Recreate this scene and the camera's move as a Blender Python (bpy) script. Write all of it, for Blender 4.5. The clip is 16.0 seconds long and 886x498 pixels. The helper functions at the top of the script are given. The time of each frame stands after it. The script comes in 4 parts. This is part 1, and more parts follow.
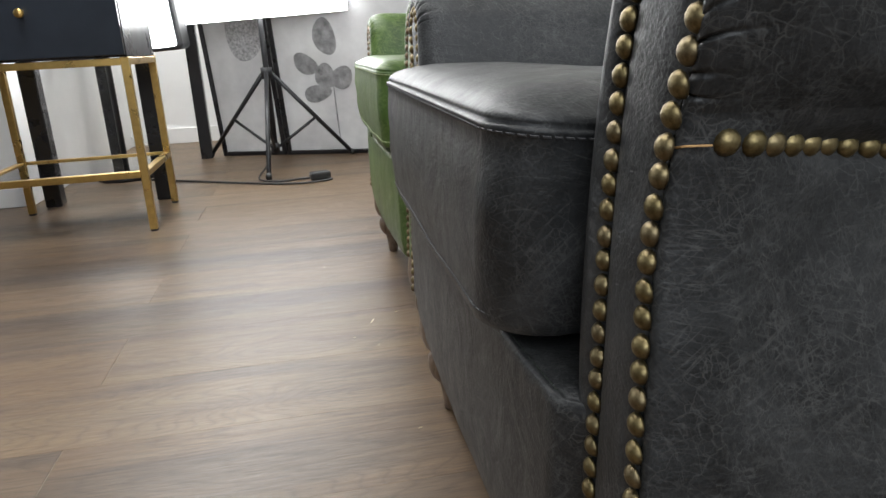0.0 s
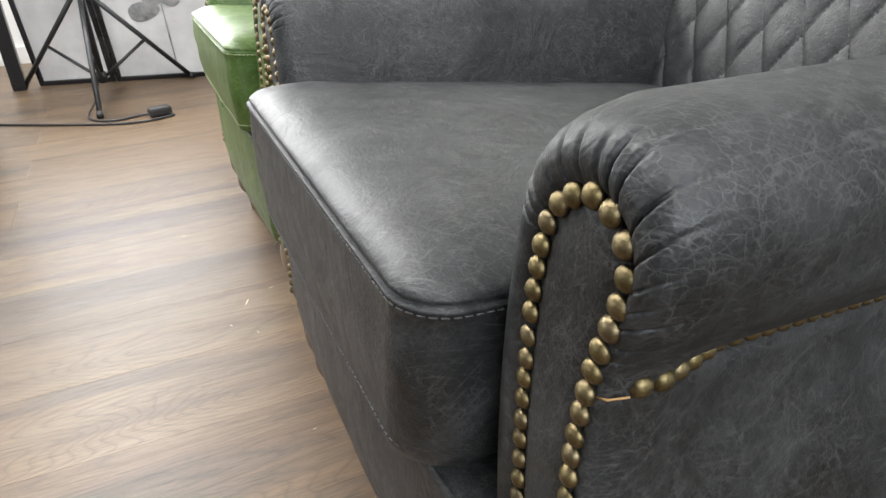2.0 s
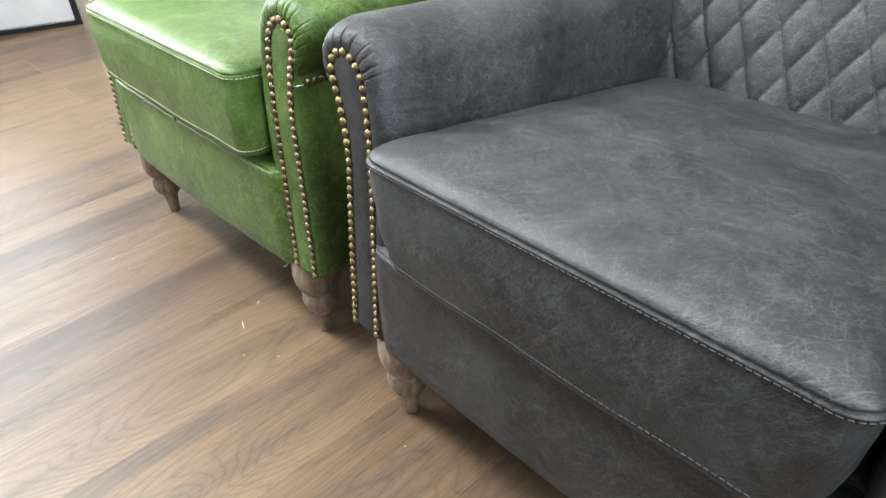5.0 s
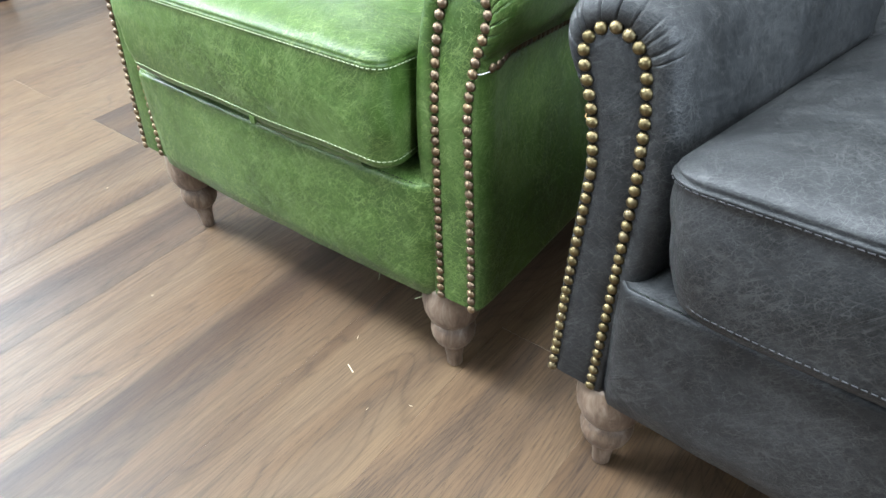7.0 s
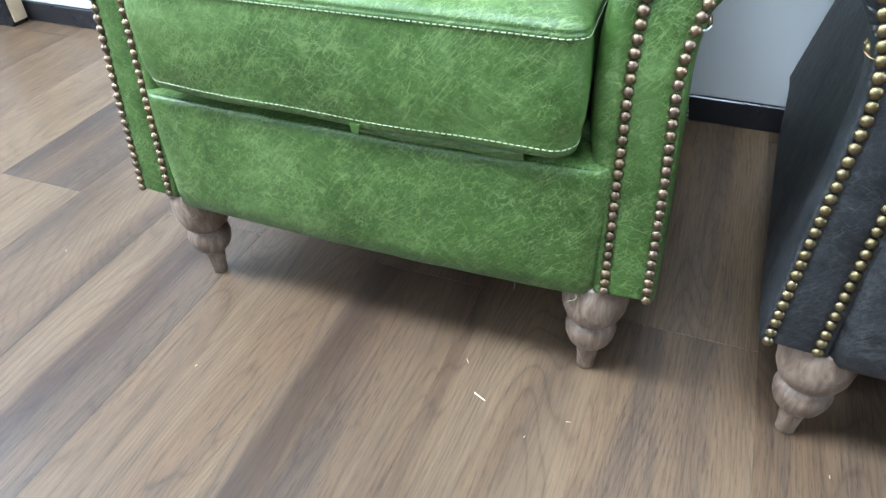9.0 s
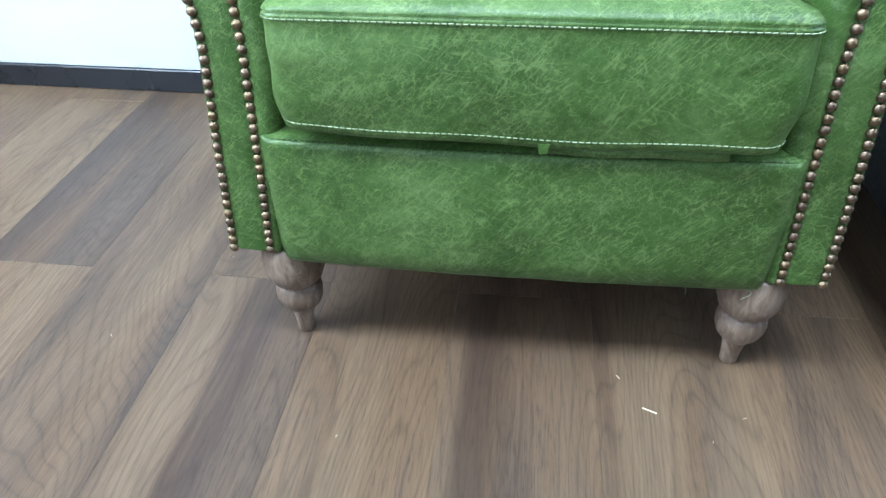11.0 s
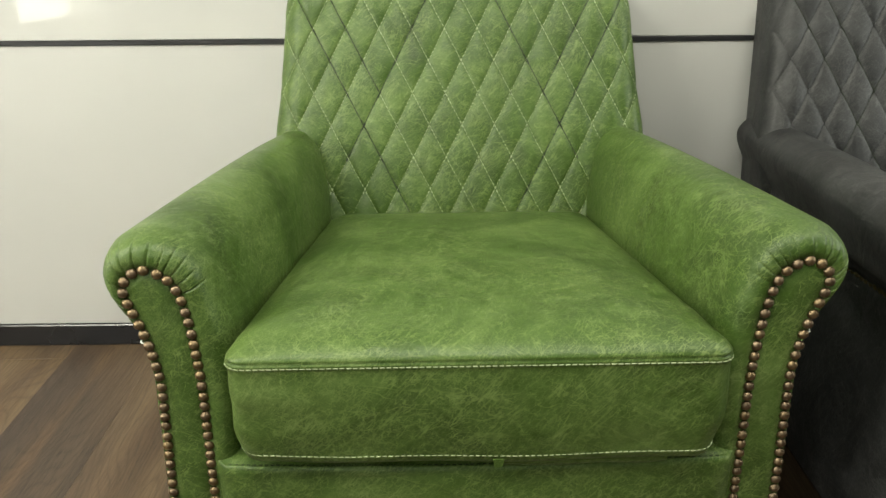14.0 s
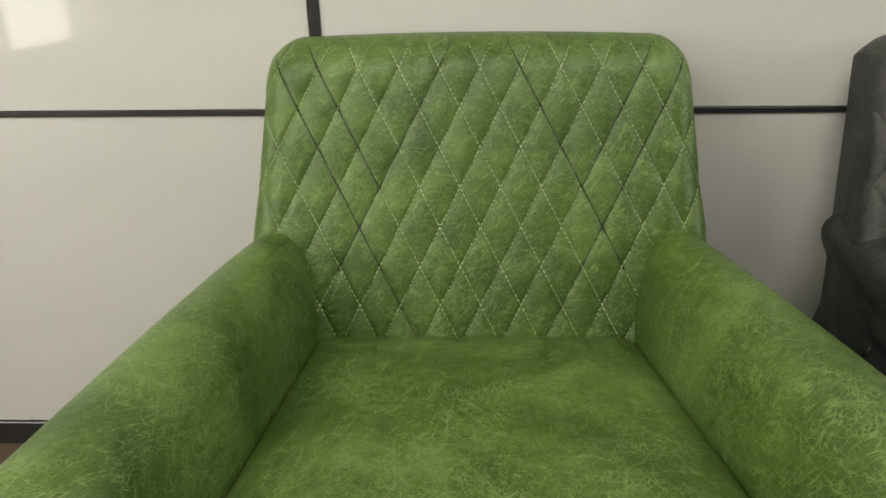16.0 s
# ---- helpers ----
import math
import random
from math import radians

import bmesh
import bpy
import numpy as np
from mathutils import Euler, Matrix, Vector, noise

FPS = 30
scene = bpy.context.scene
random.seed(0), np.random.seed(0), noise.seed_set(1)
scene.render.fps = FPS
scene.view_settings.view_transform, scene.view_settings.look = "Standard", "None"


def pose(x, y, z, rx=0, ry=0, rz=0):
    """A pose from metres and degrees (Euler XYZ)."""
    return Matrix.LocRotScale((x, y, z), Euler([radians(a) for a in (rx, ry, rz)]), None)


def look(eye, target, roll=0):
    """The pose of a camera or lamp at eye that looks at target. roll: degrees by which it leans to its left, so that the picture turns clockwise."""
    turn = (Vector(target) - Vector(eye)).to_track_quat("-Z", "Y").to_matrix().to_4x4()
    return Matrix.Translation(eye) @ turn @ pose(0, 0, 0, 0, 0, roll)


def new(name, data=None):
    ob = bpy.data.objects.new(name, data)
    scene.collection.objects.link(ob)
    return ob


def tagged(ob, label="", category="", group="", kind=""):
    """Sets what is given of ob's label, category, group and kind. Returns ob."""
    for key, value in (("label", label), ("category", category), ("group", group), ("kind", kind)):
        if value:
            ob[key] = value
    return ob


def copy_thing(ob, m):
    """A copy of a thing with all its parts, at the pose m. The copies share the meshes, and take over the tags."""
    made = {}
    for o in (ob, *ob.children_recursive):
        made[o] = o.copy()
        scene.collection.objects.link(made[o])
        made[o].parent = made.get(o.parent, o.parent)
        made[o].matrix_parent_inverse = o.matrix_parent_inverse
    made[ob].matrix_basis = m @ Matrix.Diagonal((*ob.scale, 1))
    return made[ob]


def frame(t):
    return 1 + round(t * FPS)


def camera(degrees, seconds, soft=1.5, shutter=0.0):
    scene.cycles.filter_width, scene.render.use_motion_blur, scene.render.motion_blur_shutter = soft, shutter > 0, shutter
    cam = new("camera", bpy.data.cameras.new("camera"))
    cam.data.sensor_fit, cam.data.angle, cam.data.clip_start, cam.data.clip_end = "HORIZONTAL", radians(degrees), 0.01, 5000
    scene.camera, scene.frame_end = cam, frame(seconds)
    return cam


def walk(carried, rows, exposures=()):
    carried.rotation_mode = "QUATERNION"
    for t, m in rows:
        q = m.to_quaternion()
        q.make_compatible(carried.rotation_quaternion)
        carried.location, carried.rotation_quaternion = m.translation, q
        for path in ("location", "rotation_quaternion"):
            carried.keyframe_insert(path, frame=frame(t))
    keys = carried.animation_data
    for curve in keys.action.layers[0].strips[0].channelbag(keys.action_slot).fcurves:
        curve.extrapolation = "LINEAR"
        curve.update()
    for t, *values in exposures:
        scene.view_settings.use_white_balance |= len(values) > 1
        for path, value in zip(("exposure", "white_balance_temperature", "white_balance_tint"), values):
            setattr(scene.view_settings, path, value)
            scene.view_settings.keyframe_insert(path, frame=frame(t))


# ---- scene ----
cam = camera(65.4, 16.0)
PATH = [
    (0, (0.098, 0.037, 0.507), (-1.786, 0.384, -0.069), -3.0),
    (0.5, (0.054, 0.061, 0.55), (-1.794, 0.462, -0.1), -2.9),
    (1, (0.023, 0.08, 0.588), (-1.762, 0.573, -0.167), -2.8),
    (1.5, (0.021, 0.077, 0.619), (-1.694, 0.674, -0.221), -3.1),
    (2, (0.036, 0.037, 0.645), (-1.618, 0.719, -0.248), -3.3),
    (2.5, (0.067, 0.002, 0.675), (-1.501, 0.805, -0.272), -2.3),
    (3, (0.066, -0.017, 0.701), (-1.396, 0.92, -0.29), -2.4),
    (3.5, (0.017, -0.075, 0.702), (-1.362, 0.916, -0.354), -2.7),
    (4, (-0.052, -0.129, 0.742), (-1.38, 0.88, -0.363), -2.8),
    (4.5, (-0.125, -0.191, 0.792), (-1.377, 0.873, -0.348), -2.8),
    (4.7, (-0.159, -0.215, 0.804), (-1.387, 0.868, -0.343), -2.7),
    (7, (-0.603, -0.302, 0.754), (-1.595, 0.892, -0.507), -2.8),
    (7.5, (-0.688, -0.371, 0.744), (-1.538, 0.922, -0.523), -2.3),
    (8, (-0.774, -0.404, 0.751), (-1.509, 0.952, -0.522), -2.2),
    (8.5, (-0.87, -0.409, 0.742), (-1.561, 0.97, -0.531), -2.5),
    (9, (-0.961, -0.406, 0.699), (-1.553, 1.021, -0.571), -2.2),
    (11.5, (-1.343, -0.457, 0.682), (-1.473, 1.147, -0.506), -0.9),
    (12, (-1.346, -0.45, 0.713), (-1.405, 1.215, -0.394), -0.7),
    (12.5, (-1.342, -0.436, 0.739), (-1.347, 1.292, -0.268), -0.6),
    (13, (-1.341, -0.421, 0.765), (-1.317, 1.353, -0.158), -0.6),
    (13.5, (-1.351, -0.411, 0.8), (-1.321, 1.386, -0.078), -0.5),
    (14, (-1.358, -0.406, 0.847), (-1.325, 1.409, 0.009), -0.4),
    (14.5, (-1.358, -0.375, 0.883), (-1.326, 1.45, 0.065), -0.4),
    (15, (-1.35, -0.311, 0.881), (-1.31, 1.521, 0.08), -0.3),
    (15.5, (-1.344, -0.206, 0.901), (-1.336, 1.613, 0.068), -0.5),
    (16, (-1.337, -0.127, 0.921), (-1.375, 1.684, 0.073), -0.8),
]
EXPOSURES = [(0.0, 0.08, 6300, 9), (1.5, 0.42, 6350, 10), (2.5, 0.92, 6350, 9), (4.5, 1.14, 6100, 7), (7.0, 1.28, 5550, 5), (8.3, 1.32, 5050, 4), (9.2, 1.22, 5000, 3), (11.5, 0.86, 4850, 2), (12.5, 0.62, 5200, 1), (13.0, 0.49, 6600, -2), (13.5, 0.22, 7150, 0), (14.2, -0.18, 7250, 1), (16.0, -0.56, 7350, 4)]
walk(cam, [(t, look(eye, target, roll)) for t, eye, target, roll in PATH], EXPOSURES)

# ---- world and light ----
world = bpy.data.worlds.new("sky")
scene.world = world
world.use_nodes = True
wn = world.node_tree
sky = wn.nodes.new("ShaderNodeTexSky")
sky.sky_type, sky.sun_disc, sky.sun_elevation, sky.sun_rotation = "NISHITA", False, radians(35), radians(200)
wn.links.new(sky.outputs[0], wn.nodes["Background"].inputs[0])
wn.nodes["Background"].inputs[1].default_value = 0.12


def area(name, eye, target, wide, high, watts, colour=(1, 1, 1)):
    d = bpy.data.lights.new(name, "AREA")
    d.shape, d.size, d.size_y, d.energy, d.color = "RECTANGLE", wide, high, watts, colour
    ob = new(name, d)
    ob.matrix_world = look(eye, target)
    return ob


# the first, in the south wall, is an added frontal fill
area("unseen_window_light", (-3.0, -3.17, 1.7), (-2.6, 0, 0.9), 2.0, 1.1, 20, (0.97, 0.985, 1.0))
area("unseen_window_light", (-4.27, -2.3, 1.3), (0, -1.2, 0.8), 1.1, 1.6, 9, (0.97, 0.985, 1.0))
area("unseen_window_light", (1.57, -0.15, 1.5), (-1, 0.1, 0.5), 1.4, 1.1, 36, (0.95, 0.975, 1.0))
# overhead fill, added out of view: chairs, grey arm, far background
area("added_ceiling_fill", (-1.35, -0.50, 2.62), (-1.35, -0.50, 0), 1.16, 0.56, 55, (1.0, 0.985, 0.96))
area("added_ceiling_fill", (0.40, 0.20, 2.62), (0.40, 0.20, 0), 1.16, 0.56, 30, (1.0, 0.985, 0.96))
area("added_ceiling_fill", (-3.45, -0.65, 2.62), (-3.45, -0.65, 0), 1.16, 0.56, 85, (1.0, 0.985, 0.96))


# ---- materials ----
def material(name, rough=0.5, metal=0.0):
    m = bpy.data.materials.new(name)
    m.use_nodes = True
    b = m.node_tree.nodes["Principled BSDF"]
    b.inputs["Roughness"].default_value, b.inputs["Metallic"].default_value = rough, metal
    return m, m.node_tree, b


def node(t, kind, **inputs):
    n = t.nodes.new("ShaderNode" + kind)
    for key, value in inputs.items():
        n.inputs[key.replace("_", " ")].default_value = value
    return n


def ramp(t, source, stops):
    r = t.nodes.new("ShaderNodeValToRGB")
    e = r.color_ramp.elements
    while len(e) < len(stops):
        e.new(0.5)
    for k, (p, c) in enumerate(stops):
        e[k].position, e[k].color = p, (*c, 1) if len(c) == 3 else c
    t.links.new(source, r.inputs[0])
    return r.outputs[0]


def grey(v):
    return (v, v, v)


def mixed(t, fac, a, b, how="MIX"):
    m = t.nodes.new("ShaderNodeMix")
    m.data_type, m.blend_type = "RGBA", how
    for sock, v in ((m.inputs[0], fac), (m.inputs[6], a), (m.inputs[7], b)):
        if isinstance(v, (int, float)):
            sock.default_value = v
        elif isinstance(v, tuple):
            sock.default_value = (*v, 1)
        else:
            t.links.new(v, sock)
    return m.outputs[2]


def coords(t, scale=(1, 1, 1), out="Object", shift=None):
    c = t.nodes.new("ShaderNodeTexCoord")
    m = t.nodes.new("ShaderNodeMapping")
    m.inputs["Scale"].default_value = scale
    t.links.new(c.outputs[out], m.inputs[0])
    if shift is not None:
        t.links.new(shift, m.inputs["Location"])
    return m.outputs[0]


def noise_of(t, vec, scale, detail=4.0, rough=0.55, warp=0.0):
    n = node(t, "TexNoise", Scale=scale, Detail=detail, Roughness=rough, Distortion=warp)
    t.links.new(vec, n.inputs["Vector"])
    return n.outputs["Fac"]


def bump(t, b, height, strength, distance, before=None):
    n = node(t, "Bump", Strength=strength, Distance=distance)
    t.links.new(height, n.inputs["Height"])
    if before is not None:
        t.links.new(before, n.inputs["Normal"])
    t.links.new(n.outputs[0], b.inputs["Normal"])
    return n.outputs[0]


def scratches(t, vec, scale, width, warp):
    """Thin wandering pale lines: the edges of warped cells."""
    w = node(t, "TexNoise", Scale=scale * 0.8, Detail=3.0)
    t.links.new(vec, w.inputs["Vector"])
    add = t.nodes.new("ShaderNodeVectorMath")
    add.operation = "MULTIPLY_ADD"
    t.links.new(w.outputs["Color"], add.inputs[0])
    add.inputs[1].default_value = (warp, warp, warp)
    t.links.new(vec, add.inputs[2])
    v = node(t, "TexVoronoi", Scale=scale)
    v.feature = "DISTANCE_TO_EDGE"
    t.links.new(add.outputs[0], v.inputs["Vector"])
    return ramp(t, v.outputs["Distance"], [(0.0, grey(1)), (width, grey(0.0))])


def turned(t, angles, scale):
    c = t.nodes.new("ShaderNodeTexCoord")
    m = t.nodes.new("ShaderNodeMapping")
    m.vector_type = "TEXTURE"
    m.inputs["Rotation"].default_value = tuple(radians(q) for q in angles)
    m.inputs["Scale"].default_value = tuple(1 / q for q in scale)
    t.links.new(c.outputs["Object"], m.inputs[0])
    return m.outputs[0]


def fibres(t, angles, scale, width, pull=0.11):
    """Long straight scuff lines, lying across the turned x axis."""
    n = noise_of(t, turned(t, angles, (1, pull, pull)), scale, 2.5, 0.5, 0.25)
    return ramp(t, n, [(0.5 - width, grey(0)), (0.5, grey(1)), (0.5 + width, grey(0))])


def leather(name, dark, mid, pale, vein, veins=0.5, rough=0.46):
    m, t, b = material(name, rough)
    v = coords(t)
    cloud = noise_of(t, v, 7, 7, 0.66, 0.8)
    base = ramp(t, cloud, [(0.28, dark), (0.5, mid), (0.74, pale)])
    blot = noise_of(t, v, 38, 6, 0.68, 1.0)
    base = mixed(t, ramp(t, blot, [(0.42, grey(0)), (0.78, grey(0.42))]), base, pale)
    base = mixed(t, ramp(t, noise_of(t, v, 24, 6, 0.7, 0.5), [(0.25, grey(0.45)), (0.46, grey(0))]), base, dark)
    def patch(scale, lo, hi, top):
        return ramp(t, noise_of(t, v, scale, 5, 0.65, 0.5), [(lo, grey(0)), (hi, grey(top))])
    fine = noise_of(t, v, 75, 4, 0.6, 0.6)
    broken = ramp(t, fine, [(0.34, grey(0.35)), (0.52, grey(1))])
    layers = [
        (fibres(t, (20, 35, 35), 100, 0.0125, 0.08), patch(13, 0.44, 0.60, 0.9)),
        (fibres(t, (-35, 25, -50), 118, 0.013, 0.09), patch(15, 0.44, 0.60, 0.9)),
        (fibres(t, (70, 50, -20), 138, 0.013, 0.07), patch(12, 0.45, 0.60, 0.9)),
        (fibres(t, (10, -60, 12), 160, 0.014, 0.09), patch(17, 0.45, 0.60, 0.85)),
        (fibres(t, (35, -15, 88), 128, 0.013, 0.10), patch(14, 0.44, 0.60, 0.85)),
        (scratches(t, turned(t, (50, -40, 10), (0.45, 1, 0.6)), 145, 0.040, 0.009), patch(11, 0.45, 0.60, 1.0)),
        (scratches(t, turned(t, (20, 30, -40), (1, 0.5, 0.5)), 160, 0.042, 0.008), patch(9, 0.45, 0.60, 1.0)),
        (scratches(t, turned(t, (-60, 15, 70), (0.5, 0.5, 1)), 220, 0.055, 0.005), patch(13, 0.44, 0.62, 0.9)),
        (scratches(t, v, 330, 0.08, 0.003), patch(8, 0.42, 0.64, 0.6)),
    ]
    lines = None
    for f, w in layers:
        one = mixed(t, 1.0, f, w, "MULTIPLY")
        lines = one if lines is None else mixed(t, 1.0, lines, one, "SCREEN")
    lines = mixed(t, 1.0, lines, broken, "MULTIPLY")
    amount = mixed(t, 1.0, lines, grey(veins), "MULTIPLY")
    base = mixed(t, amount, base, vein)
    t.links.new(base, b.inputs["Base Color"])
    b.inputs["Specular IOR Level"].default_value = 0.33
    t.links.new(ramp(t, blot, [(0.3, grey(rough - 0.06)), (0.75, grey(rough + 0.10))]), b.inputs["Roughness"])
    grain = node(t, "TexVoronoi", Scale=430.0)
    t.links.new(v, grain.inputs["Vector"])
    n1 = bump(t, b, grain.outputs["Distance"], 0.16, 0.0012)
    n2 = bump(t, b, lines, 0.14, -0.0010, n1)
    bump(t, b, noise_of(t, v, 15, 4, 0.55, 0.8), 0.25, 0.012, n2)
    return m


GREEN = leather("green_leather", (0.0150, 0.035, 0.0036), (0.035, 0.072, 0.0100), (0.088, 0.142, 0.036), (0.215, 0.278, 0.100), 0.54, 0.41)
GREY = leather("grey_leather", (0.0045, 0.0050, 0.0053), (0.0108, 0.0117, 0.0124), (0.034, 0.0355, 0.0365), (0.115, 0.114, 0.110), 0.34, 0.48)


def plain(name, colour, rough=0.5, metal=0.0, vary=0.12, scale=30.0, relief=0.05):
    m, t, b = material(name, rough, metal)
    v = coords(t)
    f = noise_of(t, v, scale, 5, 0.6)
    lo, hi = tuple(c * (1 - vary) for c in colour), tuple(min(1, c * (1 + vary)) for c in colour)
    t.links.new(ramp(t, f, [(0.3, lo), (0.7, hi)]), b.inputs["Base Color"])
    t.links.new(ramp(t, noise_of(t, v, scale * 0.3, 4), [(0.3, grey(max(0.02, rough * 0.85))), (0.75, grey(min(1, rough * 1.2)))]), b.inputs["Roughness"])
    if relief:
        bump(t, b, f, relief, 0.002)
    return m


def nail_material(name, one, two, three):
    m, t, b = material(name, 0.46, 1.0)
    v = coords(t)
    o = t.nodes.new("ShaderNodeObjectInfo")
    tone = ramp(t, o.outputs["Random"], [(0.0, one), (0.5, two), (1.0, three)])
    patch = ramp(t, noise_of(t, v, 260, 4, 0.65), [(0.4, grey(0)), (0.68, grey(0.75))])
    t.links.new(mixed(t, patch, tone, (0.07, 0.05, 0.03)), b.inputs["Base Color"])
    bump(t, b, noise_of(t, v, 420, 3), 0.2, 0.001)
    return m


NAIL_BRASS = nail_material("aged_brass", (0.16, 0.130, 0.062), (0.21, 0.168, 0.080), (0.19, 0.155, 0.090))
NAIL_BRONZE = nail_material("antique_bronze", (0.17, 0.125, 0.085), (0.23, 0.17, 0.115), (0.25, 0.18, 0.10))
GOLD = plain("brushed_gold", (0.56, 0.38, 0.13), 0.3, 1.0, 0.1, 60)
BLACK = plain("black_lacquer", (0.012, 0.012, 0.014), 0.28, 0, 0.2, 20, 0.02)
RAW_WOOD = plain("raw_plywood", (0.42, 0.32, 0.20), 0.65, 0, 0.2, 18, 0.05)
BLACK_METAL = plain("black_metal", (0.014, 0.014, 0.016), 0.42, 0, 0.2, 40)
NAVY = plain("dark_glass_front", (0.02, 0.024, 0.032), 0.08, 0, 0.1, 8, 0.0)
WHITE = plain("white_wall_paint", (0.74, 0.74, 0.73), 0.62, 0, 0.03, 6, 0.04)
# unseen south and east walls: colour darkened to cut bounced fill
DIM_WALL = plain("unseen_wall_dimmed", (0.15, 0.145, 0.14), 0.7, 0, 0.04, 6, 0.04)
# unseen ceiling, kept far darker than white so shadows stay deep
DIM_CEIL = plain("unseen_ceiling_dimmed", (0.33, 0.33, 0.325), 0.8, 0, 0.02, 6, 0.04)
PALE_THREAD = plain("pale_thread", (0.36, 0.43, 0.25), 0.8, 0, 0.15, 300, 0)
GREY_THREAD = plain("grey_thread", (0.04, 0.04, 0.042), 0.8, 0, 0.2, 300, 0)
DARK_THREAD = plain("dark_thread", (0.012, 0.018, 0.010), 0.8, 0, 0.2, 300, 0)
CLOTH = plain("black_lining_cloth", (0.012, 0.012, 0.012), 0.95, 0, 0.3, 200)
RUBBER = plain("black_rubber", (0.015, 0.015, 0.015), 0.6, 0, 0.2, 60)
PLASTIC = plain("white_plastic", (0.72, 0.72, 0.71), 0.4, 0, 0.03, 30, 0.01)
CORE = plain("pale_plank_core", (0.30, 0.26, 0.20), 0.7, 0, 0.1, 40)
TAN_THREAD = plain("tan_thread", (0.42, 0.25, 0.10), 0.8, 0, 0.1, 200, 0)
STRING = plain("white_string", (0.75, 0.74, 0.7), 0.8, 0, 0.05, 200, 0)
SPLINTER = plain("pale_wood_splinter", (0.62, 0.52, 0.36), 0.7, 0, 0.15, 200)


def panel_material():
    m, t, b = material("white_gloss_panel", 0.12)
    v = coords(t)
    t.links.new(ramp(t, noise_of(t, v, 3, 3), [(0.3, (0.485, 0.485, 0.470)), (0.7, (0.515, 0.515, 0.498))]), b.inputs["Base Color"])
    t.links.new(ramp(t, noise_of(t, v, 5, 4), [(0.3, grey(0.035)), (0.7, grey(0.065))]), b.inputs["Roughness"])
    return m


PANEL = panel_material()


def leg_material():
    m, t, b = material("weathered_leg_wood", 0.5)
    v = coords(t, (1, 1, 0.25))
    g = noise_of(t, v, 90, 6, 0.65, 1.0)
    base = ramp(t, g, [(0.3, (0.065, 0.040, 0.024)), (0.5, (0.145, 0.10, 0.066)), (0.72, (0.25, 0.195, 0.145))])
    spots = ramp(t, noise_of(t, coords(t), 55, 5, 0.7), [(0.62, grey(0)), (0.72, grey(0.85))])
    t.links.new(mixed(t, spots, base, (0.035, 0.022, 0.015)), b.inputs["Base Color"])
    bump(t, b, g, 0.25, 0.002)
    return m


LEG = leg_material()


